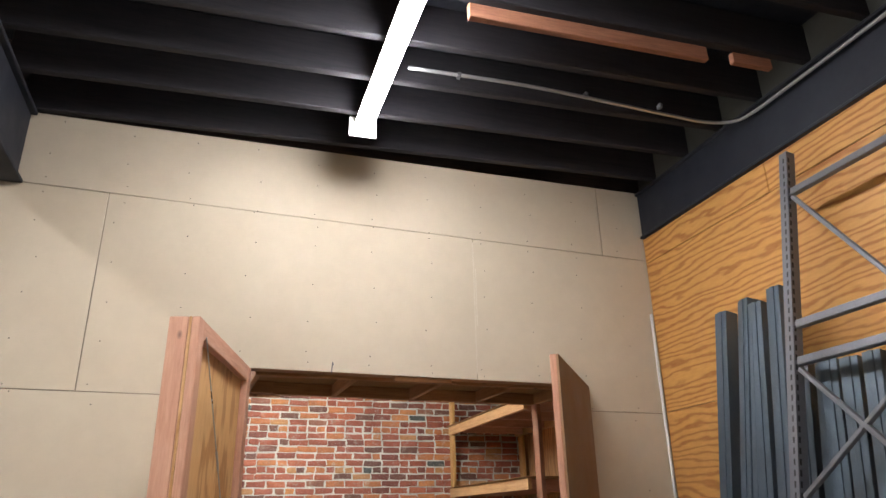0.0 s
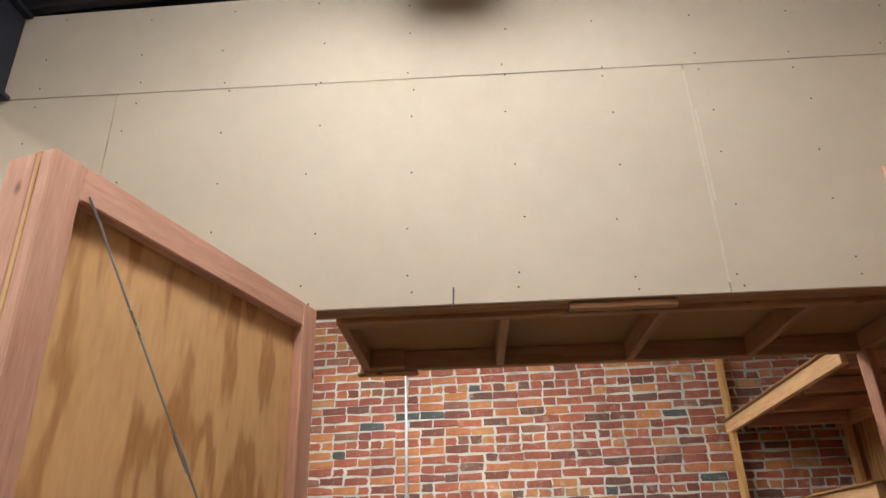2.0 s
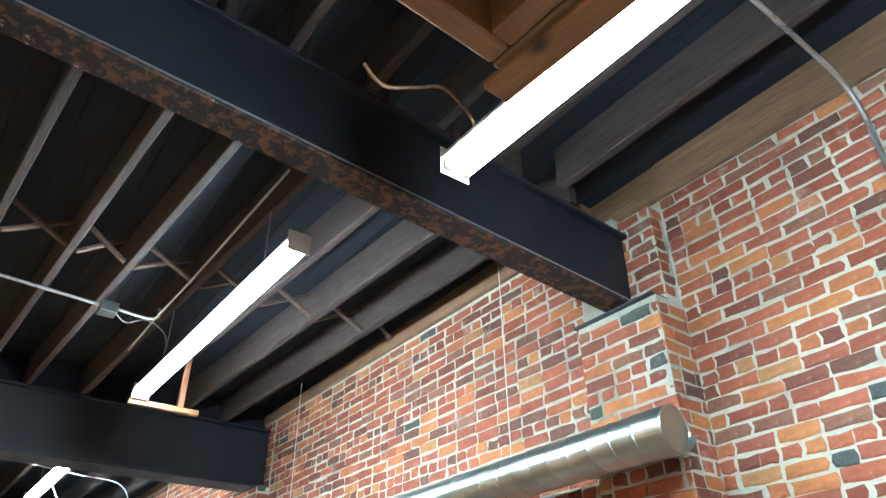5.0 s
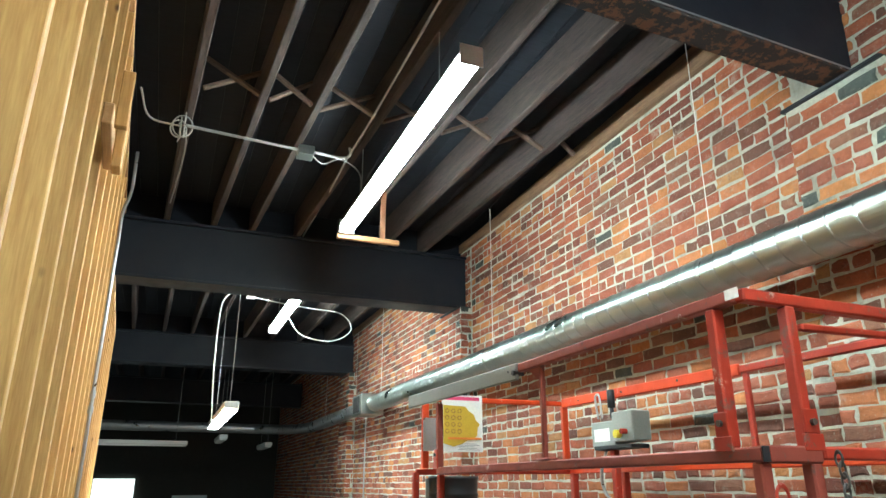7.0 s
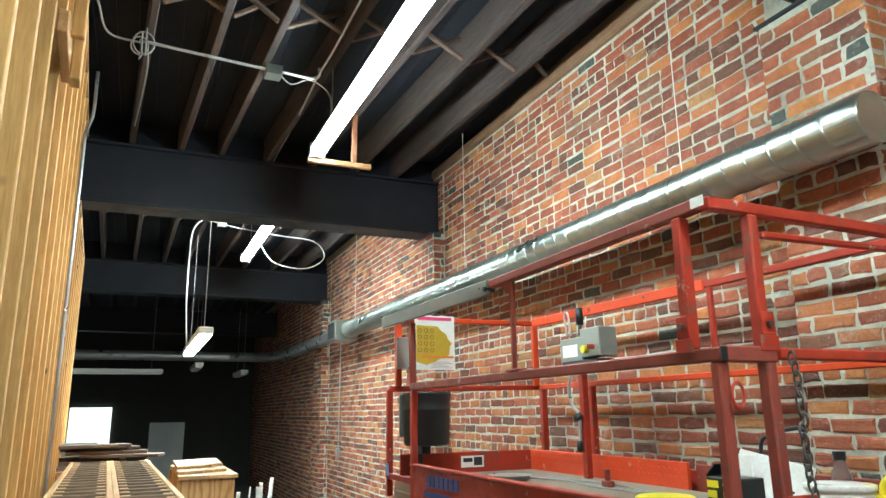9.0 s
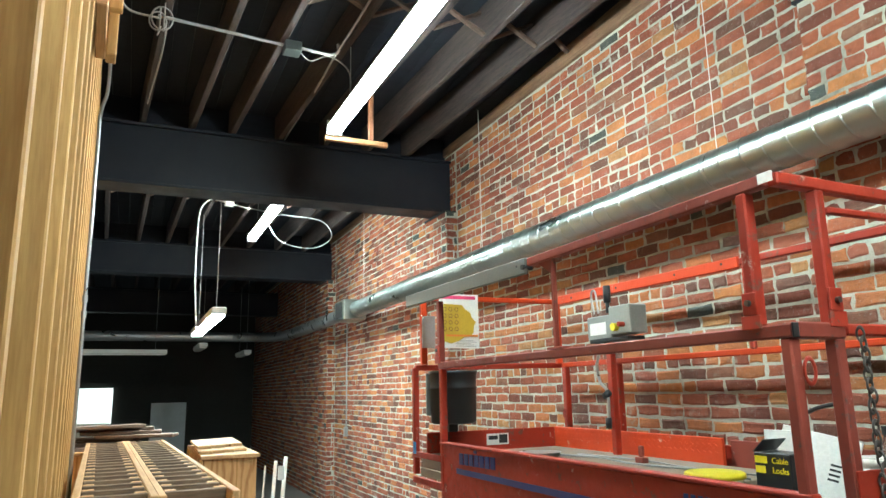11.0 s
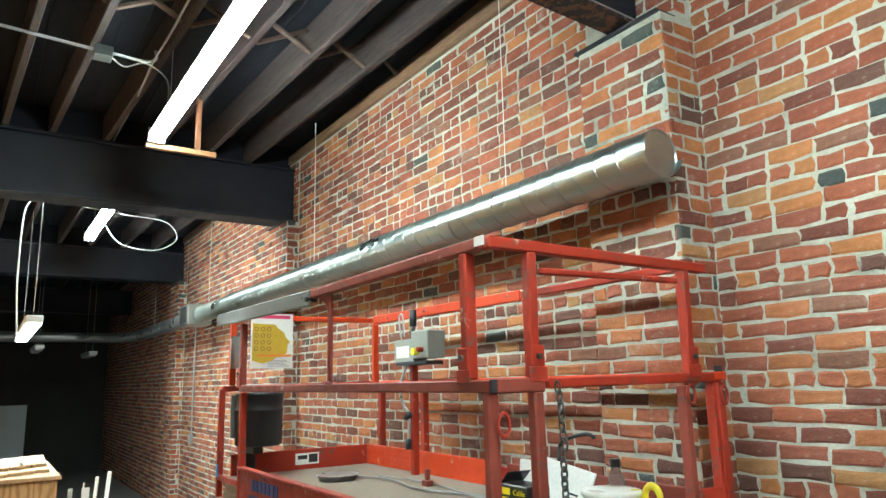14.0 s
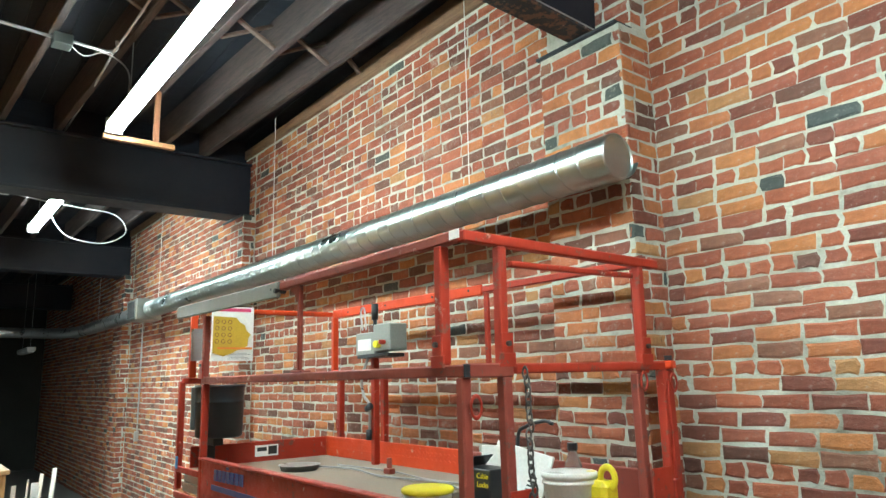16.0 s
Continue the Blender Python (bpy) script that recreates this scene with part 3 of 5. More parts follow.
for k, (x0, x1, yf) in enumerate(PIL):
    pier = tagged(new("brick_pier"), "projecting brick pier that carries a roof beam", "pier", "piers along the brick wall")
    pier.location = (0, 0, 0)
    ledge = 3.475 if k == 0 else 3.43
    part("mortar_core", boxes((x0 + 0.006, x1 - 0.006, yf + 0.006, (BRK if k == 0 else BAY) - 0.001, 0, ledge - 0.004), bev=0), M_MORTAR, pier)
    brickwork(pier, Vector((0, yf + 0.006, 0)), X, Yn, x0, x1, 0.0, ledge - 0.01, 31 + k)
    brickwork(pier, Vector((x1 - 0.006, 0, 0)), Vector((0, 1, 0)), Vector((1, 0, 0)), yf, (BRK if k == 0 else BAY), 0.0, ledge - 0.01, 41 + k)
    part("bearing_slate", boxes((x0 - 0.012, x1 - 0.012, yf - 0.014, yf + 0.124, ledge - 0.006, ledge + 0.012)), M_STEEL, pier)
    part("upper_core", boxes((x0 + 0.05, x1 - 0.02, yf + 0.125, (BRK if k == 0 else BAY) + 0.02, ledge + 0.013, WALLTOP), bev=0), M_MORTAR, pier)
    brickwork(pier, Vector((0, yf + 0.125, 0)), X, Yn, x0 + 0.05, x1 - 0.02, ledge + 0.02, WALLTOP, 51 + k)
    brickwork(pier, Vector((x1 - 0.02, 0, 0)), Vector((0, 1, 0)), Vector((1, 0, 0)), yf + 0.12, (BRK if k == 0 else BAY), ledge + 0.02, WALLTOP, 61 + k)
setting("wall_plate", boxes((HALL_W, -2.24, BAY - 0.03, BAY + 0.1, WALLTOP + 0.021, CEIL + 0.02), (-1.74, HALL_E, BRK - 0.03, BRK + 0.1, NEARTOP + 0.021, NEARTOP + 0.11), (HALL_W, -2.24, BAY + 0.11, BRK + 0.3, WALLTOP + 0.021, WALL_H), (-2.239, -1.741, BRK + 0.05, BRK + 0.3, WALLTOP + 0.025, WALL_H), (-1.74, HALL_E, BRK + 0.04, BRK + 0.3, NEARTOP + 0.03, WALL_H)), M_PLATE, "weathered timber plate on top of the brick wall")

# ---- roof timbers and beams ----
BEAMS = [(-2.05, -1.90), (-6.6, -6.3), (-11.2, -10.9), (-15.6, -15.3)]


def steel_beam(x0, x1, y0, y1, z0, top, rusty=False, fall=0.0):
    """An I-section; fall is how far its far end lies below the near one."""
    ob = empty("roof_beam", "black-painted steel roof beam with a rust-flaked bottom flange" if rusty else "black-painted steel roof beam", "beam", ((x0 + x1) / 2, y0, z0), "roof beams")
    h, d, t = (x1 - x0) / 2, y1 - y0, top - z0
    part("web", boxes((-h + 0.035, h - 0.035, 0, d, 0.025, t - 0.025)), M_STEEL, ob)
    part("bottom_flange", boxes((-h, h, 0, d, 0, 0.024)), M_RUST if rusty else M_STEEL, ob)
    part("top_flange", boxes((-h, h, 0, d, t - 0.024, t)), M_STEEL, ob)
    if rusty:
        part("bright_edge", boxes((h + 0.0005, h + 0.003, 0.02, d - 0.02, 0.016, 0.024), bev=0), M_CONDUIT, ob, "thin bright strip along the flange edge")
    ob.rotation_euler = (-math.atan2(fall, d), 0, 0)


steel_beam(*BEAMS[0], ROOM_S, DRY - 0.118, 3.645, 4.135)
steel_beam(*BEAMS[0], S1 - 0.085, 8.06, 3.67, 4.13, True, 0.17)
steel_beam(*BEAMS[1], 2.45, 8.02, 3.445, 3.995)
steel_beam(*BEAMS[2], 2.45, 8.02, 3.44, 3.908)
steel_beam(*BEAMS[3], 2.45, 8.0, 3.35, 3.84)

rj = random.Random(7)
ys = []
y = 5.65 - 0.4 * 22
while y < BAY - 0.1:
    ys.append(y)
    y += 0.4
# added boards that shut off the lamp-lit bay showing over each beam
for x in (-6.46, -11.01):
    tagged(tobject("beam_blocking", boxes((x - 0.006, x + 0.006, 2.45, 8.02, under(x) - 0.004, under(x) + 0.268), bev=0), M_DECK), "dark sheet added over a roof beam to hide the lit bay behind", "blocking")
BAY_YS = [4.71 - 0.41 * k for k in range(5, 0, -1)] + [4.71, 5.12, 5.52, 5.85, 6.28, 6.71, 7.13, 7.55]


def joist(x0, x1, y, mat=None, slant=0.0):
    w = 0.05
    bm = boxes((x0, x1, -w / 2, w / 2, 0, 0.267), bev=0.006)
    for v in bm.verts:
        v.co.z += under(min(max(v.co.x, x0 + 0.02), x1 - 0.02))
        v.co.y += slant * (v.co.x - x0)
    ob = tobject("roof_joist", bm, mat or M_OLD_X)
    ob.location = (0, y, 0)
    tagged(ob, "dark rough-sawn timber roof joist", "joist", "roof joists")
    return ob


# store room joists get a near-black wood, darker than the hall's
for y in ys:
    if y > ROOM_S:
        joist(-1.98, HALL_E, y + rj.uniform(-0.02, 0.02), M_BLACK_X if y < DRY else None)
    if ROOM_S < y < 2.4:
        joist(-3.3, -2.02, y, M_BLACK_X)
for x0, x1, slant in ((-6.45, -2.02, 0.06), (-11.0, -6.47, 0.03), (-15.45, -11.02, 0.02), (HALL_W, -15.47, 0.0)):
    for y in BAY_YS:
        joist(x0, x1, y + rj.uniform(-0.015, 0.015), None, slant)
for x, rows, ya, yb, slant in ((-4.1, BAY_YS, 5.2, 8.0, 0.14), (-8.6, BAY_YS, 4.4, 8.0, 0.07)):
    c = under(x)
    for a, b in zip(rows, rows[1:] + [7.96 - slant]):
        a, b = a + slant, b + slant
        if ya < a and b < yb + 0.1:
            ob = tobject("cross_bridging", bars(((x, a + 0.03, c + 0.02), (x, b - 0.03, c + 0.21), 0.04, 0.022), ((x + 0.045, a + 0.03, c + 0.21), (x + 0.045, b - 0.03, c + 0.02), 0.04, 0.022)), M_OLD_Y)
            tagged(ob, "crossed wooden bridging strips between roof joists", "bridging", "cross bridging")

# ---- lamps ----


def strip_light(at, length, along="x", group="fluorescent strip lights", shade_lip=0.0):
    """Two bare tubes under a white metal channel; at is the middle of the tubes."""
    ob = empty("strip_light", "white twin-tube fluorescent strip light, switched on", "lamp", at, group)
    h = length / 2
    part("channel", boxes((-h, h, -0.036, 0.036, 0.03, 0.075), (-h, h, -0.058, 0.058, 0.024, 0.031)), M_WHITE, ob)
    for s in (-0.036, 0.036):
        part("tube", rods(((-h + 0.03, s, 0), (h - 0.03, s, 0), 0.019, 14)), M_TUBE, ob, "glowing fluorescent tube", True)
        for e in (-h + 0.012, h - 0.012):
            part("lamp_holder", boxes((e - 0.012, e + 0.012, s - 0.014, s + 0.014, -0.022, 0.03)), M_WHITE, ob)
    # store room end plates are oversized to throw more shade on the wall
    for e in (-h - 0.004, h):
        part("end_plate", boxes((e, e + 0.004, -0.060 - shade_lip, 0.060 + shade_lip, -0.036 - shade_lip * 0.9, 0.0764), bev=0.001), M_WHITE, ob)
    if along == "y":
        ob.rotation_euler = (0, 0, math.pi / 2)
    return ob


strip_light((0.06, 3.27, under(0.06) - 0.078), 2.44, "y", shade_lip=0.03)
# two lamps out of view, added to light the left part of the drywall
strip_light((-2.6, -1.6, under(-2.6) - 0.078), 2.44, "y", shade_lip=0.015)
strip_light((-2.6, 1.6, under(-2.6) - 0.078), 2.44, "y", shade_lip=0.015)
l1 = strip_light((-0.20, 6.46, 3.34), 2.44)
for x in (-0.8, 0.8):
    part("hanger_wire", rods(((x, 0, 0.076), (x, 0, under(x - 0.2) - 3.34 + 0.27), 0.003, 6)), M_CONDUIT, l1)
for at in ((-3.86, 6.465, 3.665), (-8.07, 6.50, 3.70)):
    l1 = strip_light(at, 2.44)
    for x in (-0.8, 0.8):
        part("hanger_wire", rods(((x, 0, 0.076), (x, 0, under(at[0] + x) - at[2] + 0.27), 0.003, 6)), M_CONDUIT, l1)

# ---- double doors ----


def door_leaf(name, hinge, free, label, right):
    """A site-built leaf: plywood in a two-by-four frame, hinged upright at hinge."""
    d = Vector((free[0] - hinge[0], free[1] - hinge[1], 0))
    L = d.length
    ob = tagged(new(name), label, "door", "double doors")
    ob.location = (hinge[0], hinge[1], 0.02)
    ob.rotation_euler = (0, 0, math.atan2(d.y, d.x))
    H = 2.59
    s = -1 if right else 1
    part("panel", boxes((0.0, L, -0.006, 0.006, 0, H), bev=0.001), M_BOARD if right else M_PLY_Z, ob)
    y0, y1 = (0.0065, 0.0445) if not right else (-0.0445, -0.0065)
    part("stile", boxes((0, 0.089, y0, y1, 0, H)), M_FIR_Z, ob)
    part("stile", boxes((L - 0.089, L, y0, y1, 0, H)), M_FIR_Z, ob)
    part("rail", boxes((0.09, L - 0.09, y0, y1, H - 0.089, H)), M_FIR_X, ob)
    part("rail", boxes((0.09, L - 0.09, y0, y1, 0, 0.089)), M_FIR_X, ob)
    if not right:
        part("edge_board", boxes((L - 0.089, L, y0 - 0.10, y0 - 0.014, 0, H)), M_FIR_Z, ob)
        part("brace_wire", rods(((L - 0.11, y1 + 0.004, H - 0.07), (0.09, y1 + 0.004, 1.33), 0.0032, 6)), M_CONDUIT, ob)
        a, b = Vector((L - 0.11, y1 + 0.004, H - 0.07)), Vector((0.09, y1 + 0.004, 1.33))
        part("turnbuckle", rods((a.lerp(b, 0.40), a.lerp(b, 0.47), 0.006, 8)), M_CONDUIT, ob)
    for z in (0.3, 1.3, 2.3):
        part("hinge", boxes((-0.012, 0.05, y0 - (0.004 if right else 0), y0 + 0.003, z, z + 0.1), bev=0.001), M_RACK, ob)
    return ob


door_leaf("door_1", (-0.540, 4.943), (-0.825, 3.822), "open plywood door leaf in a reddish timber frame", False)
door_leaf("door_2", (1.865, 5.06), (1.150, 4.135), "open brown hardboard door leaf with a pale timber edge", True)

# ---- timber canopy over the doorway, on the hall side ----
can = empty("doorway_canopy", "framed timber canopy with a brown board deck over the doorway", "canopy", (0, 0, 0))
can.matrix_basis = TURN
C0, C1, CZ = S1 + 0.004, 5.84, 2.603
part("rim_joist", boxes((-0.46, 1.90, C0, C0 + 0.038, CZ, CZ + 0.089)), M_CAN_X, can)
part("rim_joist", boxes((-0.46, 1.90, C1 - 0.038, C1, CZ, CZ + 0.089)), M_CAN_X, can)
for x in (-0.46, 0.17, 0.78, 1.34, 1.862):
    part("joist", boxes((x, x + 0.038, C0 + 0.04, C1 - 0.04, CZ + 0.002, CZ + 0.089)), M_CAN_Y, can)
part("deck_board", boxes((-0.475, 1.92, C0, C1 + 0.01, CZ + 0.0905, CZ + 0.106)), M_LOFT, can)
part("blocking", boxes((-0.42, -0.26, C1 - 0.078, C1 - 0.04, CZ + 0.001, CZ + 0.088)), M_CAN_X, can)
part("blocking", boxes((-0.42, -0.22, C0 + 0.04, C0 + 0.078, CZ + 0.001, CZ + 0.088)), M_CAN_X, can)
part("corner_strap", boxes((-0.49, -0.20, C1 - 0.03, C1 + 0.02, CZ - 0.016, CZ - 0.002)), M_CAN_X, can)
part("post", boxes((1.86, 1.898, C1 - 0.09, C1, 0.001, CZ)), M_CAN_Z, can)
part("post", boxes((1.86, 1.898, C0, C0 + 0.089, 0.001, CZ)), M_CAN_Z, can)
clos = empty("door_closer", "reddish door closer rail under the doorway header", "door closer", TURN @ Vector((0.42, DRY + 0.03, OPEN_T - 0.001)))
clos.rotation_euler = (0, 0, SKEW)
part("slide_rail", boxes((-0.0, 0.40, -0.02, 0.015, -0.03, 0)), M_CAN_X, clos)
part("roller", rods(((0.24, 0.03, -0.012), (0.30, 0.03, -0.012), 0.016)), M_BLACKPL, clos)
clip = empty("hook_nail", "bent nail at the bottom edge of the drywall", "nail", TURN @ Vector((-0.005, DRY - 0.014, OPEN_T + 0.01)))
part("shank", rods(((0, 0, -0.02), (0.004, -0.012, 0.05), 0.003, 6), ((0.004, -0.012, 0.05), (0.006, -0.02, 0.03), 0.003, 6)), M_RACK, clip)

# ---- timber shelves against the brick wall ----
shelf = empty("timber_shelving", "rough two-by-four shelving with brown board shelves", "shelves", (0, 0, 0))
for x, y in ((1.85, 8.08), (2.68, 8.08), (2.68, 6.3)):
    part("upright", boxes((x - 0.019, x + 0.019, y - 0.045, y + 0.045, 0.001, 3.3)), M_PINE_Z, shelf)
for z in (0.5, 1.25, 1.95, 2.60):
    part("bearer", boxes((1.82, 1.858, 6.1, 8.13, z, z + 0.089)), M_PINE_Y, shelf)
    part("bearer", boxes((2.62, 2.658, 6.1, 8.13, z, z + 0.089)), M_PINE_Y, shelf)
    for y in (6.2, 6.75, 7.3, 7.85):
        part("cross_piece", boxes((1.9, 2.60, y, y + 0.038, z + 0.002, z + 0.087)), M_FIR_X, shelf)
    part("shelf_board", boxes((1.80, 2.66, 6.08, 8.14, z + 0.0905, z + 0.103)), M_LOFT, shelf)

# ---- store room rack and strips ----


def perforated_post(x, y, z1, parent):
    part("upright", boxes((x - 0.04, x + 0.04, y - 0.035, y - 0.031, 0, z1), (x - 0.04, x - 0.036, y - 0.031, y + 0.035, 0, z1), (x + 0.036, x + 0.04, y - 0.031, y + 0.035, 0, z1), bev=0.001), M_RACK, parent)
    bm = bmesh.new()
    z = 0.1
    while z < z1 - 0.05:
        box(bm, x - 0.0415, x - 0.0385, y - 0.014, y - 0.002, z, z + 0.028)
        box(bm, x - 0.0415, x - 0.0385, y + 0.012, y + 0.024, z + 0.02, z + 0.048)
        z += 0.05
    part("slots", bm, M_INK, parent, "punched keyhole slots")


def pallet_rack(x0, x1, ys_, z1, levels, label):
    rack = empty("pallet_rack", label, "rack", (0, 0, 0), "pallet racks")
    for y in ys_:
        perforated_post(x0, y, z1, rack)
        perforated_post(x1, y, z1, rack)
        for za, zb in ((0.4, 1.1), (1.8, 1.1), (1.8, 2.5), (3.2, 2.5)):
            part("diagonal", bars(((x0 + 0.042, y + 0.01, za), (x1 - 0.042, y + 0.01, zb), 0.025, 0.03)), M_RACK, rack)
        for z in (0.3, z1 - 0.1):
            part("strut", bars(((x0 + 0.042, y + 0.01, z), (x1 - 0.042, y + 0.01, z), 0.025, 0.03)), M_RACK, rack)
    for a, b in zip(ys_, ys_[1:]):
        for x in (x0, x1):
            for z in levels:
                part("beam", boxes((x - 0.025, x + 0.025, min(a, b) + 0.036, max(a, b) - 0.036, z, z + 0.065)), M_RACK, rack)
    return rack


fr = empty("rack_frame", "grey slotted-steel rack upright frame leaning on the plywood wall", "rack frame", (1.60, 3.40, 0.0))
FL = 3.775
for y in (0.0, -1.07):
    up = part("upright", boxes((-0.03, 0.03, y - 0.03, y - 0.027, 0, FL), (-0.03, -0.027, y - 0.027, y + 0.028, 0, FL), (0.027, 0.03, y - 0.027, y + 0.028, 0, FL), bev=0.001), M_RACK, fr)
    bm = bmesh.new()
    z = 0.06
    while z < FL - 0.05:
        box(bm, -0.0312, -0.0292, y - 0.012, y - 0.002, z, z + 0.03)
        box(bm, -0.022, -0.010, y - 0.0312, y - 0.0292, z, z + 0.03)
        z += 0.052
    part("slots", bm, M_INK, up, "punched keyhole slots")
for z in (0.25, 1.5, 2.50, 2.70, 3.50):
    part("strut", boxes((-0.018, 0.018, -1.041, -0.031, z - 0.022, z + 0.022)), M_RACK, fr)
for ya, za, yb, zb in ((-0.035, 3.47, -0.62, 2.75), (-0.035, 2.46, -1.03, 1.55), (-0.035, 1.84, -0.78, 2.45), (-0.035, 0.3, -1.03, 1.42)):
    part("diagonal", bars(((0.0, ya, za), (0.0, yb, zb), 0.028, 0.024)), M_RACK, fr)
fr.rotation_euler = (0, math.radians(11.8), 0)
rack = pallet_rack(4.1, 4.75, [2.16, 3.08], 3.62, [0.9, 2.0, 3.3], "pale slotted-steel pallet rack beside the drywall")
rack.rotation_euler = (0, 0, math.pi / 2)
rstrip = random.Random(12)
for k in range(13):
    yy = 4.00 - k * 0.108
    ob = empty("steel_strip", "blue-grey sheet-steel channel leaning upright on the wall", "steel channel", (1.79 + (0.06 if k > 4 else 0), yy, 0.0), "leaning steel channels")
    top_z = 2.93 + rstrip.uniform(-0.05, 0.07) - (0.42 if k > 4 else 0)
    part("channel", boxes((-0.045, 0.045, -0.05, -0.046, 0, top_z), (-0.045, -0.041, -0.046, 0.045, 0, top_z), (0.041, 0.045, -0.046, 0.03, 0, top_z), (-0.052, -0.0455, -0.015, 0.015, 0, top_z), bev=0.001), M_STRIP, ob)
    ob.rotation_euler = (0, math.radians(9.8), rstrip.uniform(-0.2, 0.2))

# conduit on the store room ceiling and wall
cond = empty("ceiling_conduit", "thin zinc conduit run under the joists and along the side wall", "conduit", (0, 0, 0))
bm = bmesh.new()
tube_path(bm, [(0.2, 3.87, under(0.2) - 0.013), (1.0, 3.87, under(1.0) - 0.014), (1.9, 3.87, 4.185), (2.24, 3.86, 4.172), (2.42, 3.80, 4.17), (2.472, 3.66, 4.17), (2.478, 3.2, 4.17), (2.475, 1.0, 4.17), (2.47, -3.0, 4.17)], 0.011)
part("pipe", bm, M_CONDUIT, cond, "", True)
for x in (0.5, 1.35, 1.9):
    part("clip", boxes((x, x + 0.02, 3.85, 3.89, under(x) - 0.03, under(x)), bev=0.002), M_RACK, cond)
steel = tagged(tobject("wall_beam", boxes((2.522, 2.66, ROOM_S, DRY + 0.098, 3.842, 4.25), (2.50, 2.66, ROOM_S, DRY + 0.098, 4.226, 4.25), (2.50, 2.66, ROOM_S, DRY + 0.098, 3.842, 3.864)), M_STEEL), "black-painted beam along the top of the plywood wall", "beam")
bare = tobject("ceiling_plank", boxes((0.36, 1.82, -0.02, 0.02, 0, 0.09)), M_RAW_X)
bare.location = (0, 3.29, under(0.0) - 0.092)
bare.rotation_euler = (0, -0.029, 0)
tagged(bare, "bare reddish plank nailed under the dark joists", "plank")
bare = tobject("ceiling_plank", boxes((2.0, 2.28, -0.02, 0.02, 0, 0.07)), M_RAW_X)
bare.location = (0, 3.29, under(0.0) - 0.072)
bare.rotation_euler = (0, -0.029, 0)
tagged(bare, "short bare wood block nailed under the joists", "plank")
wt = empty("wall_edge_conduit", "white conduit up the corner of the drywall", "conduit", (2.50, DRY + 0.088, 0))
part("pipe", rods(((0, 0, 0.0), (0, 0, 3.2), 0.011, 10)), M_WHITE, wt, "", True)

# ---- hall services ----
duct = empty("spiral_duct", "shiny galvanised spiral duct hung along the brick wall", "duct", (0, 7.755, 2.735))
R = 0.102
bm = bmesh.new()
prof = []
x = -1.72
rows = []
n = 40
seams = []
while x > -8.7:
    seams.append(x)
    x -= 0.125
pos = []
for s in seams:
    pos += [(s, R), (s - 0.004, R), (s - 0.060, R), (s - 0.110, R), (s - 0.114, R), (s - 0.1150, R + 0.0030), (s - 0.1240, R + 0.0030)]
PER = 7
for xx, r in pos:
    rows.append([bm.verts.new((xx + 0.125 * k / n, r * math.cos(6.2832 * k / n), r * math.sin(6.2832 * k / n))) for k in range(n)])
for i, (u, w) in enumerate(zip(rows, rows[1:])):
    for k in range(n - 1):
        bm.faces.new((u[k], u[k + 1], w[k + 1], w[k]))
    if i >= PER:
        bm.faces.new((u[n - 1], rows[i - PER][0], rows[i + 1 - PER][0], w[n - 1]))
part("pipe", bm, M_ZINC, duct, "", True)
part("end_cap", rods(((-1.69, 0, 0), (-1.63, 0, 0), R + 0.003, 40)), M_ZINC, duct, "flat crimped end cap")
part("cap_rim", ring(bmesh.new(), (-1.63, 0, 0), R - 0.004, 0.006, "x", 1, 40, 6), M_ZINC, duct)
part("start_band", rods(((-1.76, 0, 0), (-1.66, 0, 0), R + 0.0028, 40)), M_ZINC, duct)
for x in (-3.05, -5.2):
    part("coupling_band", rods(((x - 0.03, 0, 0), (x + 0.03, 0, 0), R + 0.004, 40)), M_ZINC, duct)
part("branch_box", boxes((-9.15, -8.7, -0.17, 0.13, -0.13, 0.13), bev=0.01), M_ZINC, duct)
part("register", boxes((-9.08, -8.78, -0.176, -0.171, -0.10, 0.10), bev=0.002), M_INK, duct, "dark open air outlet")
bm = bmesh.new()
tube_path(bm, [(-9.15, 0, 0), (-10.5, 0, 0), (-12.6, -0.02, 0), (-13.6, -0.2, 0.02), (-14.0, -0.7, 0.04), (-14.1, -1.4, 0.05), (-14.1, -5.2, 0.05)], 0.09, 20, 10)
part("flexible_run", bm, M_CONDUIT, duct, "duller flexible duct length", True)
for x in (-2.62, -5.17, -8.4, -11.6):
    part("hanger_wire", rods(((x, 0, R - 0.002), (x + 0.004, 0.0, under(x) - 2.735 + 0.02), 0.0025, 6)), M_WHITE, duct)
    part("strap", ring(bmesh.new(), (x, 0, 0), R + 0.003, 0.0018, "x", 1, 32, 4), M_CONDUIT, duct)

pipe = empty("wall_conduit", "grey zinc conduit running up the brick wall", "conduit", (-0.64, BRK - 0.028, 0))
bm = bmesh.new()
tube_path(bm, [(0, 0, 0.3), (0, 0, 2.0), (0, 0, 3.75), (0, 0, 3.92), (0, -0.05, 4.05), (0, -0.16, 4.11), (0, -0.4, 4.12), (0.0, -1.7, 4.12)], 0.012)
part("pipe", bm, M_CONDUIT, pipe, "", True)
for z in (1.0, 2.2, 3.19):
    part("coupling", rods(((0, 0, z), (0, 0, z + 0.05), 0.016)), M_CONDUIT, pipe)

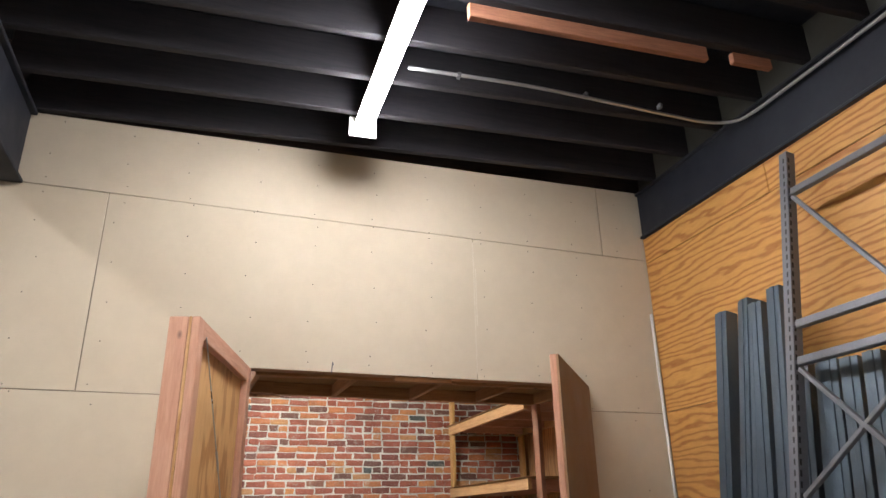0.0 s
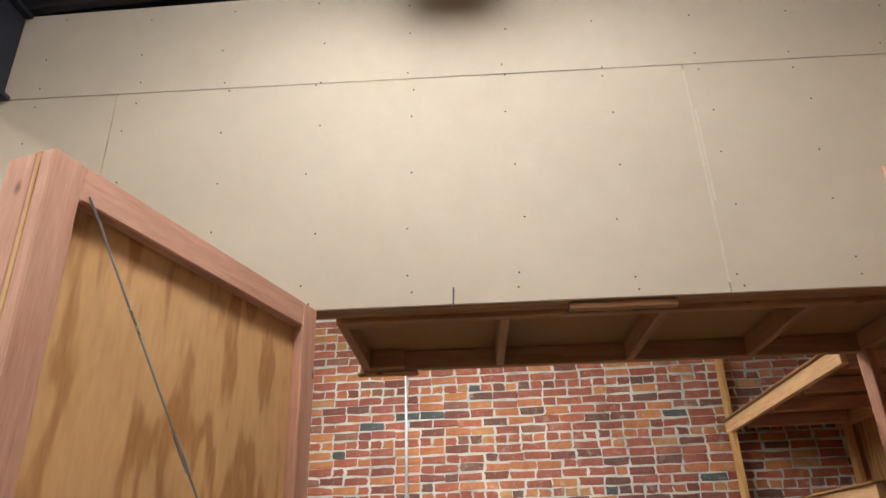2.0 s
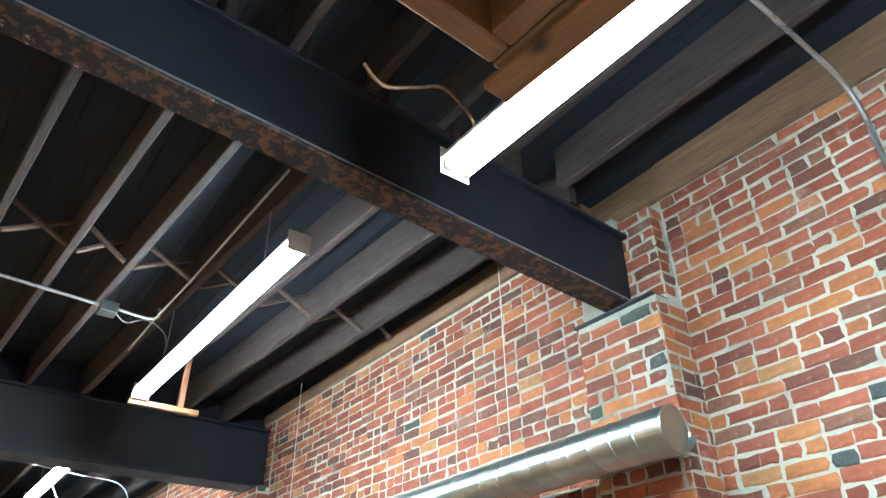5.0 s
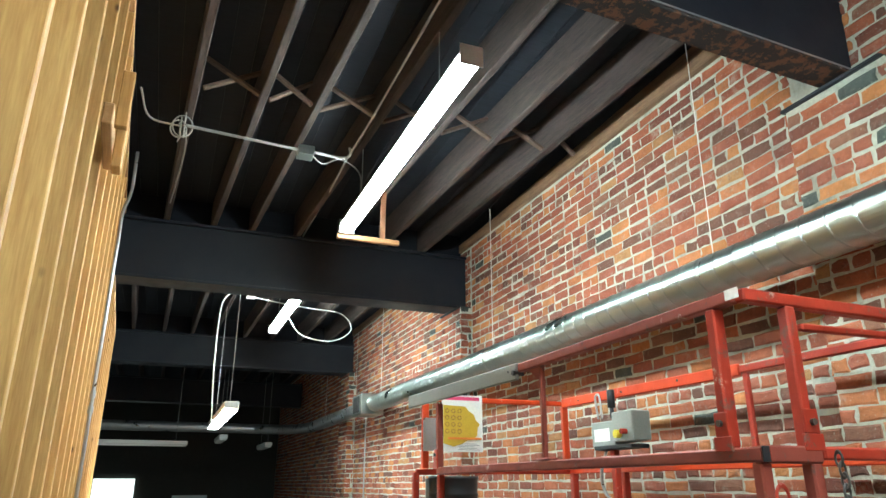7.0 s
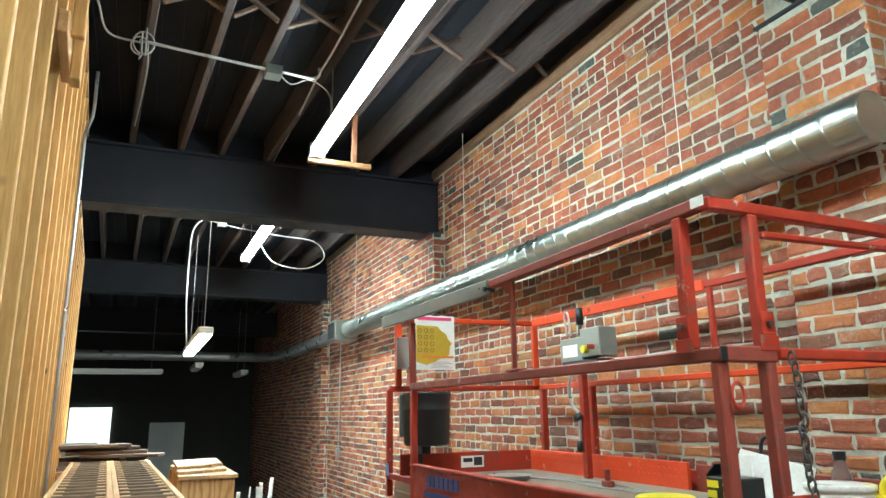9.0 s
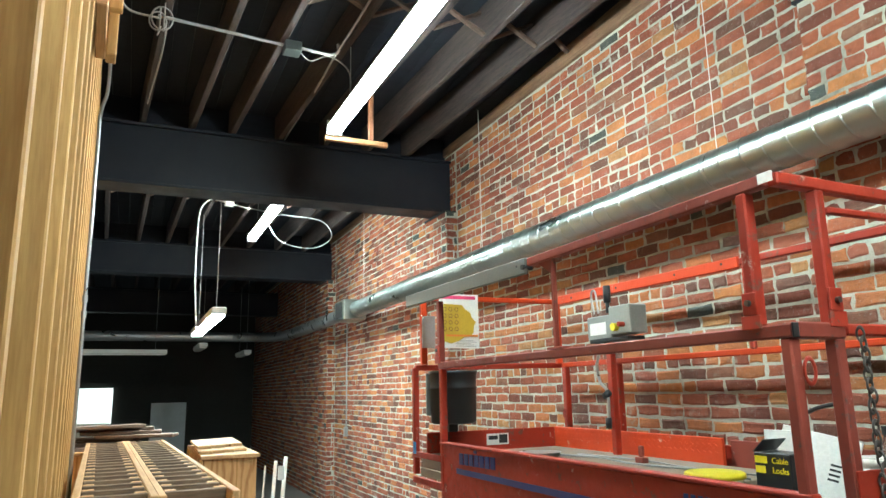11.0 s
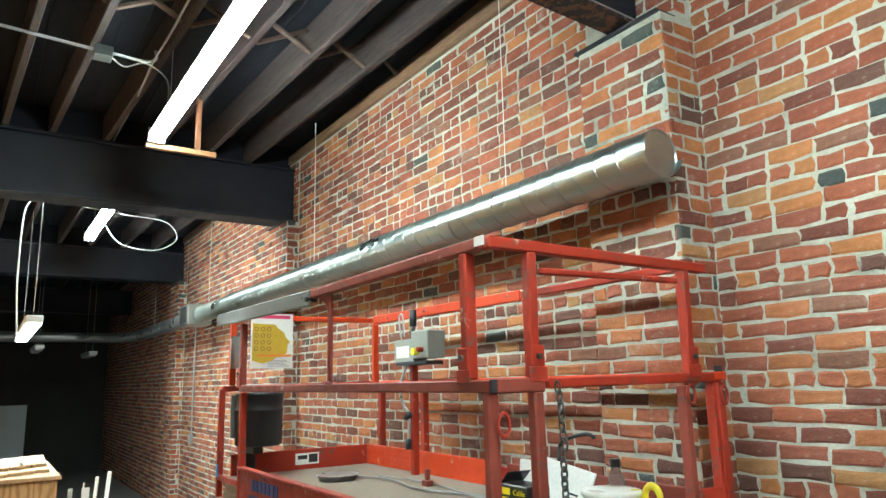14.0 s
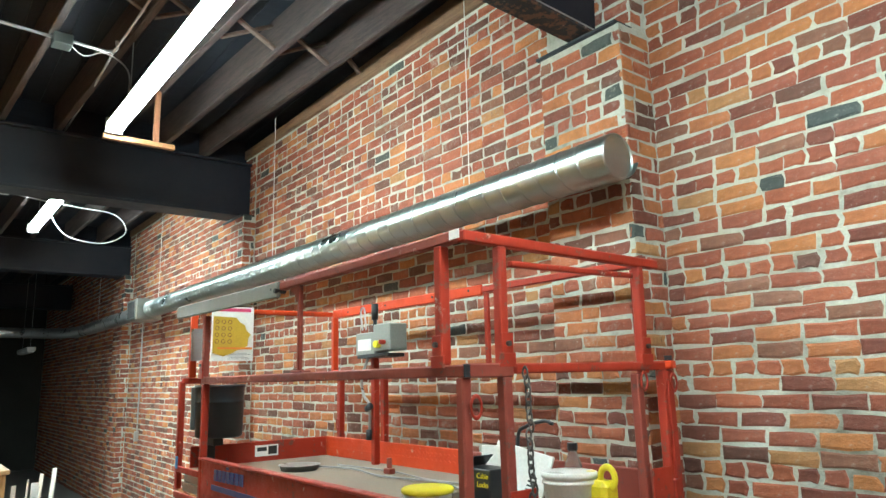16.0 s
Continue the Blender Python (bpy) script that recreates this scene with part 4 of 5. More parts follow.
jb = empty("junction_box", "galvanised junction box with conduit under the roof joists", "junction box", (-4.50, 6.01, 3.985))
part("box", boxes((-0.055, 0.055, -0.055, 0.055, -0.05, 0.02)), M_ZINC, jb)
bm = bmesh.new()
tube_path(bm, [(0, -0.05, 0), (0.04, -0.45, 0.0), (0.08, -0.84, 0.0)], 0.011)
tube_path(bm, [(0, 0.05, 0), (-0.02, 0.25, 0.0), (-0.02, 0.32, 0.03), (-0.02, 0.32, 0.09)], 0.011)
part("conduit", bm, M_CONDUIT, jb, "", True)
bm = bmesh.new()
tube_path(bm, [(0.0, 0.05, -0.03), (-0.06, 0.14, -0.05), (-0.03, 0.26, -0.01), (-0.02, 0.4, -0.10), (-0.05, 0.42, -0.3)], 0.005)
tube_path(bm, [(-0.02, 0.3, 0.0), (0.5, 0.34, 0.06), (1.9, 0.34, 0.07)], 0.008)
tube_path(bm, [(-0.02, 0.3, 0.0), (-0.8, 0.34, 0.06), (-2.0, 0.34, 0.07)], 0.008)
part("cable", bm, M_CABLE, jb, "", True)
knot = empty("cable_bundle", "loose bundle of grey cables hanging from the joists", "cables", (-4.45, 5.19, 3.985))
bm = bmesh.new()
for k in range(4):
    ring(bm, (0.01 * k, 0.012 * k - 0.02, -0.02 + 0.006 * k), 0.05 + 0.006 * k, 0.005, "xyxy"[k], 1.25, 18, 6)
tube_path(bm, [(0, 0.02, -0.04), (-0.05, 0.03, -0.02), (-0.5, 0.02, 0.01), (-1.3, -0.05, -0.04)], 0.006, 6)
tube_path(bm, [(0, 0.0, -0.05), (-0.03, -0.02, -0.10), (-0.06, 0.0, -0.04)], 0.004, 6)
tube_path(bm, [(0, 0, 0), (0.02, -0.2, 0.02), (0.3, -0.25, 0.06)], 0.007)
part("strands", bm, M_CABLE, knot, "", True)
stick = empty("lamp_bracket", "pale pine offcuts nailed under the strip light end", "bracket", (-5.13, 6.55, 3.615))
part("cross_stick", boxes((-0.02, 0.02, -0.15, 0.36, -0.02, 0.02)), M_CAN_Y, stick)
part("hanger_stick", boxes((-0.015, 0.02, 0.20, 0.24, 0.021, under(-5.13) - 3.615 + 0.1)), M_CAN_Z, stick)
wire = empty("loose_wire", "loose yellowish wire hanging beside the roof beam", "cable", (-1.5, 6.2, 3.45))
bm = bmesh.new()
tube_path(bm, [(0.09, 0.26, -0.06), (0.04, 0.37, 0.08), (0.05, 0.38, 0.20), (0.05, 0.25, 0.29), (0.05, 0.12, 0.22), (0.05, 0.0, 0.15), (0.05, -0.06, 0.16), (0.05, -0.10, 0.20)], 0.007, 6)
part("strand", bm, M_PLATE, wire, "", True)
sc = empty("stud_conduit", "zinc conduit fixed upright on the stud wall", "conduit", TURN @ Vector((-5.2, S1 + 0.018, 0)))
bm = bmesh.new()
tube_path(bm, [(0, 0, 0.2), (0, 0, 2.0), (0, 0, 3.3), (0.0, 0.0, 3.6), (-0.05, 0.03, 3.8), (-0.05, 0.03, 4.12)], 0.012)
part("pipe", bm, M_CONDUIT, sc, "", True)
for z in (0.9, 2.3, 2.2):
    part("coupling", rods(((0, 0, z), (0, 0, z + 0.045), 0.017)), M_CONDUIT, sc)
blk = empty("stud_blocks", "pale wood offcuts nailed on the studs", "wood blocks", TURN @ Vector((-3.0, S1 - 0.002, 2.98)))
blk.rotation_euler = (0, 0, SKEW)
part("block", boxes((-0.10, 0.34, 0.004, 0.042, 0.05, 0.14)), M_PINE_X, blk)
part("block", boxes((-0.02, 0.07, 0.043, 0.081, 0.0, 0.28)), M_PINE_Z, blk)
part("block", boxes((0.20, 0.238, 0.043, 0.09, 0.10, 0.35)), M_PINE_Z, blk)
loop = empty("cable_loop", "white cable loop and junction box by the far strip light", "cables", (-8.6, 6.6, 3.90))
bm = bmesh.new()
tube_path(bm, [(0.2, -0.9, 0.1), (0.1, -0.4, 0.02), (0.0, 0.2, -0.02), (0, 0.65, -0.06), (-0.05, 0.8, -0.25), (0, 0.55, -0.42), (0.05, 0.15, -0.38), (0.1, -0.05, -0.15)], 0.006)
tube_path(bm, [(0.15, -0.52, 0.03), (0.18, -0.68, 0.06), (0.18, -0.80, -0.04), (0.18, -0.84, -0.25), (0.16, -0.84, -0.9), (0.1, -0.80, -1.46)], 0.009)
part("cable", bm, M_PALE, loop, "", True)
part("box", boxes((0.1, 0.2, -0.55, -0.45, 0.0, 0.08)), M_WHITE, loop)


def pendant(at, length, along, lit):
    drop = under(at[0]) + 0.27 - at[2]
    ob = empty("hanging_strip_light", "white strip light on thin cords, switched on" if lit else "white strip light on thin cords, switched off", "lamp", at, "hanging strip lights")
    h = length / 2
    ax = 0 if along == "x" else 1
    e = lambda s, a0, a1, b0, b1, c0, c1: (a0, a1, b0, b1, c0, c1) if ax == 0 else (b0, b1, a0, a1, c0, c1)
    part("housing", boxes(e(0, -h, h, -0.07, 0.07, 0.0, 0.07), bev=0.01), M_WHITE, ob)
    part("diffuser", boxes(e(0, -h + 0.02, h - 0.02, -0.055, 0.055, -0.02, -0.001)), M_TUBE if lit else M_WHITEPL, ob)
    for s in (-h * 0.8, h * 0.8):
        a = (s, 0, 0.071) if ax == 0 else (0, s, 0.071)
        part("cord", rods((a, (a[0], a[1], drop), 0.004, 6)), M_CABLE, ob)


pendant((-8.2, 5.88, 2.44), 2.44, "x", True)
pendant((-13.0, 4.75, 2.40), 1.9, "y", False)
pendant((-13.2, 6.25, 2.50), 1.22, "x", False)
pendant((-14.3, 7.15, 2.45), 1.22, "x", False)
scr = empty("lit_screen", "bright white screen on the dark end wall", "screen", (HALL_W + 0.03, 4.36, 1.06))
part("panel", boxes((-0.02, 0.02, -0.44, 0.44, 0.0, 0.84)), M_PANEL, scr)
part("stand", boxes((-0.02, 0.02, -0.44, 0.44, -1.06, -0.002)), M_DARKWALL, scr)
pan = empty("sheet_panel", "pale grey metal sheet leaning at the end of the hall", "panel", (HALL_W + 0.35, 6.03, 0.0))
part("sheet", boxes((-0.01, 0.01, -0.39, 0.39, 0.05, 1.535)), M_PALE, pan)
part("foot", boxes((-0.1, 0.1, -0.42, 0.42, 0.0, 0.049)), M_DARKWALL, pan)
ow = empty("outlet_box", "grey electrical outlet box with a conduit on the brick wall", "outlet", (-9.97, BAY - 0.05, 1.08))
part("box", boxes((-0.04, 0.04, -0.01, 0.035, 0, 0.13)), M_CONDUIT, ow)
part("pipe", rods(((0, 0.02, 0.131), (0, 0.02, 1.6), 0.010, 8)), M_CONDUIT, ow)

# ---- scissor lift ----
LX0, LX1, LY0, LY1 = -4.27, -1.535, 6.78, 7.87
LOWD, ROLL = 1.235, 1.315              # floors of the main platform and of the roll-out one
DK, EXT, TOE, MID, TOPR = 1.30, 1.365, 1.44, 1.833, 2.262
lift = empty("scissor_lift", "worn red scissor lift with guard rails beside the brick wall", "scissor lift", ((LX0 + LX1) / 2, (LY0 + LY1) / 2, 0))
lift_m = Matrix.Translation(lift.location).inverted()


def lpart(name, bm, mat, label="", parent=None, smooth=False):
    bmesh.ops.transform(bm, matrix=lift_m, verts=bm.verts)
    return part(name, bm, mat, parent or lift, label, smooth)


lpart("platform_deck", boxes((LX0, LX1, LY0 + 0.03, LY1 - 0.03, LOWD - 0.05, LOWD)), M_DECKMAT, "dusty platform floor")
lpart("extension_deck", boxes((LX0 + 0.01, -2.35, LY0 + 0.035, LY1 - 0.105, LOWD + 0.002, ROLL)), M_DECKMAT, "dusty roll-out platform floor")
side = lpart("side_panel", boxes((-3.87, LX1 + 0.02, LY0 - 0.012, LY0 + 0.024, DK - 0.19, EXT + 0.032), (-3.87, LX1 + 0.02, LY0 - 0.02, LY0 + 0.02, EXT + 0.032, EXT + 0.047)), M_RED)
lpart("side_panel", boxes((LX0, LX1, LY1 - 0.025, LY1 + 0.012, DK - 0.26, DK + 0.10)), M_RED)
# raised tread pattern on the rear toe board
toe = lpart("toe_board", boxes((LX0 + 0.02, -2.79, LY1 - 0.10, LY1 - 0.08, LOWD + 0.002, TOE)), M_ORANGE, "bright orange tread-plate toe board")
bm = bmesh.new()
zz = 0
z = EXT + 0.006
while z < TOE - 0.012:
    x = LX0 + 0.04 + (0.02 if zz % 2 else 0)
    while x < -2.82:
        s = 0.010 if zz % 2 else -0.010
        bar(bm, (x - 0.009, LY1 - 0.1005, z - s * 0.5), (x + 0.009, LY1 - 0.1005, z + s * 0.5), 0.004, 0.003, 0)
        x += 0.04
    z += 0.017
    zz += 1
bmesh.ops.transform(bm, matrix=lift_m, verts=bm.verts)
part("tread_bosses", bm, M_ORANGE, toe)
lpart("toe_board", boxes((LX0 + 0.02, LX0 + 0.035, LY0 + 0.06, LY1 - 0.105, LOWD + 0.002, TOE)), M_RED)
lpart("toe_board", boxes((-2.78, LX1, LY1 - 0.06, LY1 - 0.04, LOWD + 0.002, DK + 0.13)), M_DULLRED)
lpart("toe_board", boxes((LX1 - 0.02, LX1, LY0 + 0.3, LY1 - 0.065, LOWD + 0.002, LOWD + 0.09)), M_RED)
T = 0.038


def rail(name, a, b, mat, w=T, h=T, label=""):
    return lpart(name, bars((a, b, w, h), bev=0.005), mat, label)


# camera-side railing
rail("top_rail", (LX1 - 0.02, LY0, TOPR), (-2.85, LY0, TOPR - 0.008), M_DULLRED)
rail("top_rail", (-2.86, LY0 - 0.014, TOPR - 0.022), (-4.36, LY0 - 0.014, TOPR - 0.002), M_GREY, 0.02, 0.075, "plain grey replacement bar")
lpart("pin", rods(((-2.87, LY0 - 0.034, TOPR - 0.028), (-2.87, LY0 + 0.02, TOPR - 0.028), 0.012), ((-2.93, LY0 - 0.026, TOPR - 0.015), (-2.93, LY0 + 0.0, TOPR - 0.015), 0.006, 8)), M_BLACKPL)
rail("mid_rail", (LX1 + 0.02, LY0, MID), (-3.87, LY0, MID), M_DULLRED)
rail("rail_post", (-1.637, LY0, MID + 0.02), (-1.637, LY0, TOPR - 0.02), M_RED, 0.042, 0.036)
rail("rail_post", (-3.86, LY0, MID + 0.02), (-3.87, LY0, TOPR - 0.06), M_DULLRED, 0.036, 0.034)
rail("rail_post", (-2.667, LY0, MID + 0.02), (-2.665, LY0, TOPR - 0.02), M_DULLRED, 0.022, 0.022)
bm = bmesh.new()
tri = [bm.verts.new(p) for p in ((-2.65, LY0 - 0.003, TOPR - 0.02), (-2.79, LY0 - 0.003, TOPR - 0.02), (-2.672, LY0 - 0.003, TOPR - 0.09))]
bm.faces.new(tri)
ext = bmesh.ops.extrude_face_region(bm, geom=bm.faces[:])
bmesh.ops.translate(bm, vec=(0, 0.006, 0), verts=[v for v in ext["geom"] if isinstance(v, bmesh.types.BMVert)])
bmesh.ops.recalc_face_normals(bm, faces=bm.faces)
lpart("gusset", bm, M_DULLRED)
lpart("foot_plate", boxes((-2.71, -2.60, LY0 - 0.022, LY0 + 0.022, MID + 0.0195, MID + 0.029), bev=0.002), M_DULLRED)
for x in (LX1 - 0.006, -3.85):
    rail("lower_post", (x, LY0 + 0.002, DK - 0.15), (x, LY0 + 0.002, MID - 0.02), M_RED if x < -3 else M_DULLRED, 0.038, 0.036)
rail("lower_post", (LX0, LY0 + 0.002, DK - 0.1), (LX0, LY0 + 0.002, MID), M_RED, 0.036, 0.036)
rail("rail_post", (LX0 + 0.02, LY0 + 0.053, MID + 0.02), (LX0 + 0.02, LY0 + 0.053, TOPR), M_ORANGE, 0.042, 0.03)
lpart("end_bracket", boxes((LX0 - 0.02, -3.87, LY0 - 0.016, LY0 - 0.004, DK - 0.15, DK - 0.11), (LX0 - 0.02, -3.87, LY0 - 0.016, LY0 - 0.004, DK + 0.0, DK + 0.035)), M_RED)
# wall-side railing
YT = 7.82
rail("top_rail", (LX0 + 0.03, YT, TOPR + 0.02), (-2.62, YT, TOPR + 0.012), M_ORANGE, 0.018, 0.058, "brighter orange sliding rail section")
bm = bmesh.new()
for x in (-4.02, -3.55, -3.05, -2.72):
    rod(bm, (x, YT - 0.0125, TOPR + 0.018), (x, YT - 0.0092, TOPR + 0.018), 0.007, 10)
lpart("bolt_hole", bm, M_INK)
rail("top_rail", (-2.61, YT, TOPR + 0.012), (LX1 - 0.09, YT, TOPR + 0.01), M_RED, 0.03, 0.035)
rail("mid_rail", (LX0, LY1, MID + 0.012), (LX1 + 0.02, LY1, MID + 0.012), M_ORANGE, 0.03, 0.032)
for x, mat, w in ((LX0 + 0.05, M_ORANGE, 0.045), (-2.585, M_RED, 0.024)):
    rail("rail_post", (x, YT, MID + 0.02), (x, YT, TOPR - 0.005), mat, w, 0.03)
for x in (LX0 + 0.05, -3.66, LX1 - 0.04):
    rail("lower_post", (x, LY1, DK - 0.1), (x, LY1, MID), M_RED, 0.042, 0.042)
# far end
rail("top_rail", (LX0 + 0.01, LY0 + 0.03, TOPR + 0.014), (LX0 + 0.01, YT, TOPR + 0.02), M_ORANGE, 0.03, 0.032)
rail("mid_rail", (LX0, LY0, MID), (LX0 + 0.01, LY1, MID + 0.012), M_RED, 0.03, 0.035)
# entry end
EX = LX1
EW = LX1 - 0.03
rail("top_rail", (EX, LY0, TOPR), (EW, LY1 - 0.01, TOPR - 0.004), M_RED)
rail("mid_rail", (EX + 0.005, LY0, MID), (EX + 0.005, 6.97, MID), M_DULLRED, 0.045, 0.045)
rail("mid_rail", (EX, 6.99, MID + 0.005), (EW, LY1 + 0.03, MID + 0.008), M_RED, 0.03, 0.034)
rail("gate_bar", (EX, 6.99, TOPR - 0.075), (EW, 7.70, TOPR - 0.06), M_RED, 0.022, 0.022)
rail("rail_post", (EX, 6.943, MID + 0.02), (EX, 6.948, TOPR - 0.02), M_RED, 0.038, 0.036)
rail("rail_post", (EW, 7.728, MID - 0.02), (EW, 7.738, TOPR - 0.02), M_RED, 0.038, 0.036)
rail("rail_post", (EW - 0.045, 7.79, MID - 0.02), (EW - 0.045, 7.79, TOPR - 0.02), M_RED, 0.04, 0.04)
rail("lower_post", (EX + 0.005, 6.95, DK - 0.1), (EX + 0.005, 6.945, MID - 0.02), M_DULLRED, 0.04, 0.038)
rail("lower_post", (EW, 7.69, DK - 0.1), (EW, 7.683, MID - 0.02), M_DULLRED, 0.038, 0.036)
rail("lower_post", (EW, 7.893, DK - 0.1), (EW, 7.88, MID - 0.01), M_RED, 0.04, 0.04)
for x, y in ((-1.637, LY0 - 0.024), (EX + 0.026, 6.943), (EW + 0.026, 7.728), (-3.86, LY0 - 0.024)):
    if abs(y - LY0) < 0.1:
        pl = lpart("hinge_bracket", boxes((x - 0.034, x + 0.034, y - 0.004, y + 0.003, MID + 0.01, MID + 0.05), (x - 0.025, x + 0.025, y - 0.004, y + 0.003, MID + 0.05, MID + 0.115), bev=0.002), M_RED)
        b0 = rods(((x, y - 0.014, MID + 0.085), (x, y, MID + 0.085), 0.009))
    else:
        pl = lpart("hinge_bracket", boxes((x - 0.003, x + 0.004, y - 0.036, y + 0.036, MID + 0.01, MID + 0.055), (x - 0.003, x + 0.004, y - 0.026, y + 0.026, MID + 0.055, MID + 0.12), bev=0.002), M_RED)
        b0 = rods(((x, y, MID + 0.085), (x + 0.015, y, MID + 0.085), 0.009))
    bmesh.ops.transform(b0, matrix=lift_m, verts=b0.verts)
    part("bolt", b0, M_CHAIN, pl)
for c, ax in (((LX1 + 0.03, LY0 + 0.02, MID - 0.11), "x"), ((EW + 0.03, 7.69, MID - 0.05), "x"), ((EW + 0.03, 7.885, MID - 0.06), "x"), ((LX0 + 0.06, LY1 - 0.03, DK + 0.22), "y"), ((LX0 + 0.08, LY0 - 0.02, DK + 0.14), "y")):
    lpart("tie_ring", ring(bmesh.new(), c, 0.021, 0.0045, ax, 1.6), M_RED, "", None, True)
bm = bmesh.new()
z = MID - 0.01
k = 0
while z > DK + 0.05:
    ring(bm, (EX + 0.045 + 0.004 * math.sin(k), 7.0 + 0.003 * k % 0.02, z), 0.011, 0.0035, "x" if k % 2 else "y", 1.7, 12, 6)
    z -= 0.028
    k += 1
lpart("gate_chain", bm, M_CHAIN, "hanging dark steel chain", None, True)
for yy in (6.99, 7.72):
    lpart("latch_plate", boxes((EX + 0.025, EX + 0.032, yy - 0.06, yy + 0.06, DK - 0.02, DK + 0.16), bev=0.002), M_RED)
lpart("corner_sticker", boxes((LX1 - 0.03, LX1 + 0.02, LY0 - 0.0225, LY0 - 0.020, TOPR - 0.012, TOPR + 0.018), bev=0), M_PAPER, "torn white corner sticker")
lpart("end_cap", boxes((LX1 + 0.021, LX1 + 0.026, LY0 - 0.02, LY0 + 0.02, MID - 0.02, MID + 0.02)), M_BLACKPL)
lpart("end_cap", boxes((EW - 0.018, EW + 0.018, LY1 + 0.031, LY1 + 0.036, MID + 0.01, MID + 0.05)), M_BLACKPL)
# markings on the camera side
for k in range(7):
    x = -3.62 + 0.058 * k
    lpart("maker_mark", boxes((x, x + 0.044, LY0 - 0.0165, LY0 - 0.0125, EXT - 0.055 + 0.001 * k, EXT + 0.001 + 0.001 * k), bev=0), M_BLUE, "dark blue worn block lettering")
lpart("maker_mark", boxes((-3.45, -3.42, LY0 - 0.0165, LY0 - 0.0125, EXT + 0.012, EXT + 0.026), bev=0), M_BLUE)
lpart("side_stripe", boxes((-3.66, -1.9, LY0 - 0.0155, LY0 - 0.0125, EXT - 0.106, EXT - 0.078), bev=0), M_BLUE)
for k in range(5):
    lpart("model_mark", boxes((-1.98 + 0.031 * k, -1.962 + 0.031 * k, LY0 - 0.0155, LY0 - 0.0125, EXT - 0.062, EXT - 0.004), bev=0), M_BLUE)
w1 = words("4632", 0.085, Matrix.Translation(Vector((-1.72, LY0 - 0.0145, EXT - 0.032)) - lift.location) @ pose(0, 0, 0, 90, 0, 0), M_BLUE, lift)
lpart("decal", boxes((LX0 + 0.0355, LX0 + 0.037, 7.25, 7.41, EXT - 0.02, EXT + 0.05), bev=0), M_PAPER, "small white warning sticker")
lpart("decal_print", boxes((LX0 + 0.0372, LX0 + 0.038, 7.265, 7.33, EXT + 0.012, EXT + 0.037), (LX0 + 0.0372, LX0 + 0.038, 7.34, 7.40, EXT - 0.01, EXT + 0.042), bev=0), M_INK)
lpart("tie_sticker", boxes((LX0 + 0.01, LX0 + 0.05, LY0 - 0.0215, LY0 - 0.0195, DK + 0.02, DK + 0.09), bev=0), M_SKYBLUE)
# controls on the wall-side rail
def lsub(name, bm, mat, parent, label="", smooth=False):
    bmesh.ops.transform(bm, matrix=lift_m, verts=bm.verts)
    return part(name, bm, mat, parent, label, smooth)


cb = lpart("control_box", boxes((-3.63, -3.40, 7.64, 7.74, 1.96, 2.10), bev=0.006), M_METALBOX, "dull metal control box")
lsub("switch_box", boxes((-3.397, -3.21, 7.62, 7.74, 1.98, 2.14), bev=0.006), M_METALBOX, cb)
lsub("label_plate", boxes((-3.60, -3.45, 7.6375, 7.6395, 1.99, 2.06), bev=0), M_PAPER, cb)
lsub("stop_button", rods(((-3.33, 7.62, 2.02), (-3.33, 7.59, 2.02), 0.022)), M_YELLOW, cb, "yellow collar of the stop button")
lsub("stop_knob", rods(((-3.27, 7.62, 2.03), (-3.27, 7.585, 2.03), 0.014)), M_RED, cb)
lsub("joystick", rods(((-3.50, 7.70, 2.12), (-3.50, 7.70, 2.18), 0.012), ((-3.50, 7.70, 2.18), (-3.50, 7.70, 2.28), 0.022)), M_BLACKPL, cb, "black joystick grip", True)
lsub("guard_wire", tube_path(bmesh.new(), [(-3.58, 7.66, 2.12), (-3.60, 7.66, 2.24), (-3.56, 7.66, 2.25), (-3.54, 7.66, 2.12)], 0.006), M_CONDUIT, cb, "", True)
lsub("bracket", boxes((-3.60, -3.25, 7.63, 7.75, 1.945, 1.968)), M_BLACKPL, cb)
lpart("control_pole", bars(((-3.50, 7.70, ROLL), (-3.50, 7.70, 1.945), 0.04, 0.04)), M_RED)
bm = bmesh.new()
tube_path(bm, [(-3.52, 7.66, 1.945), (-3.56, 7.64, 1.82), (-3.55, 7.65, 1.72), (-3.51, 7.665, 1.66), (-3.51, 7.665, 1.50)], 0.009)
lpart("control_cable", bm, M_CONDUIT, "", None, True)
lpart("connector", rods(((-3.53, 7.66, 1.64), (-3.49, 7.66, 1.66), 0.02)), M_BLACKPL, "", None, True)
lpart("connector", rods(((-3.51, 7.66, 1.46), (-3.51, 7.66, 1.52), 0.018)), M_BLACKPL, "", None, True)
# chassis under the platform
bm = bmesh.new()
for k in range(4):
    z0 = 0.5 + 0.14 * k
    for y in (LY0 + 0.12, LY1 - 0.12):
        bar(bm, (LX0 + 0.3, y, z0 if k % 2 else z0 + 0.1), (LX1 - 0.3, y, z0 + 0.1 if k % 2 else z0), 0.04, 0.08)
lpart("scissor_arms", bm, M_DULLRED)
lpart("chassis", boxes((LX0 + 0.12, LX1 - 0.12, LY0 + 0.06, LY1 - 0.06, 0.16, 0.46), bev=0.02), M_RED)
for x in (LX0 + 0.4, LX1 - 0.4):
    for y in (LY0 + 0.05, LY1 - 0.05):
        lpart("wheel", rods(((x, y - 0.06, 0.19), (x, y + 0.06, 0.19), 0.19, 28)), M_BLACKPL, "", None, True)

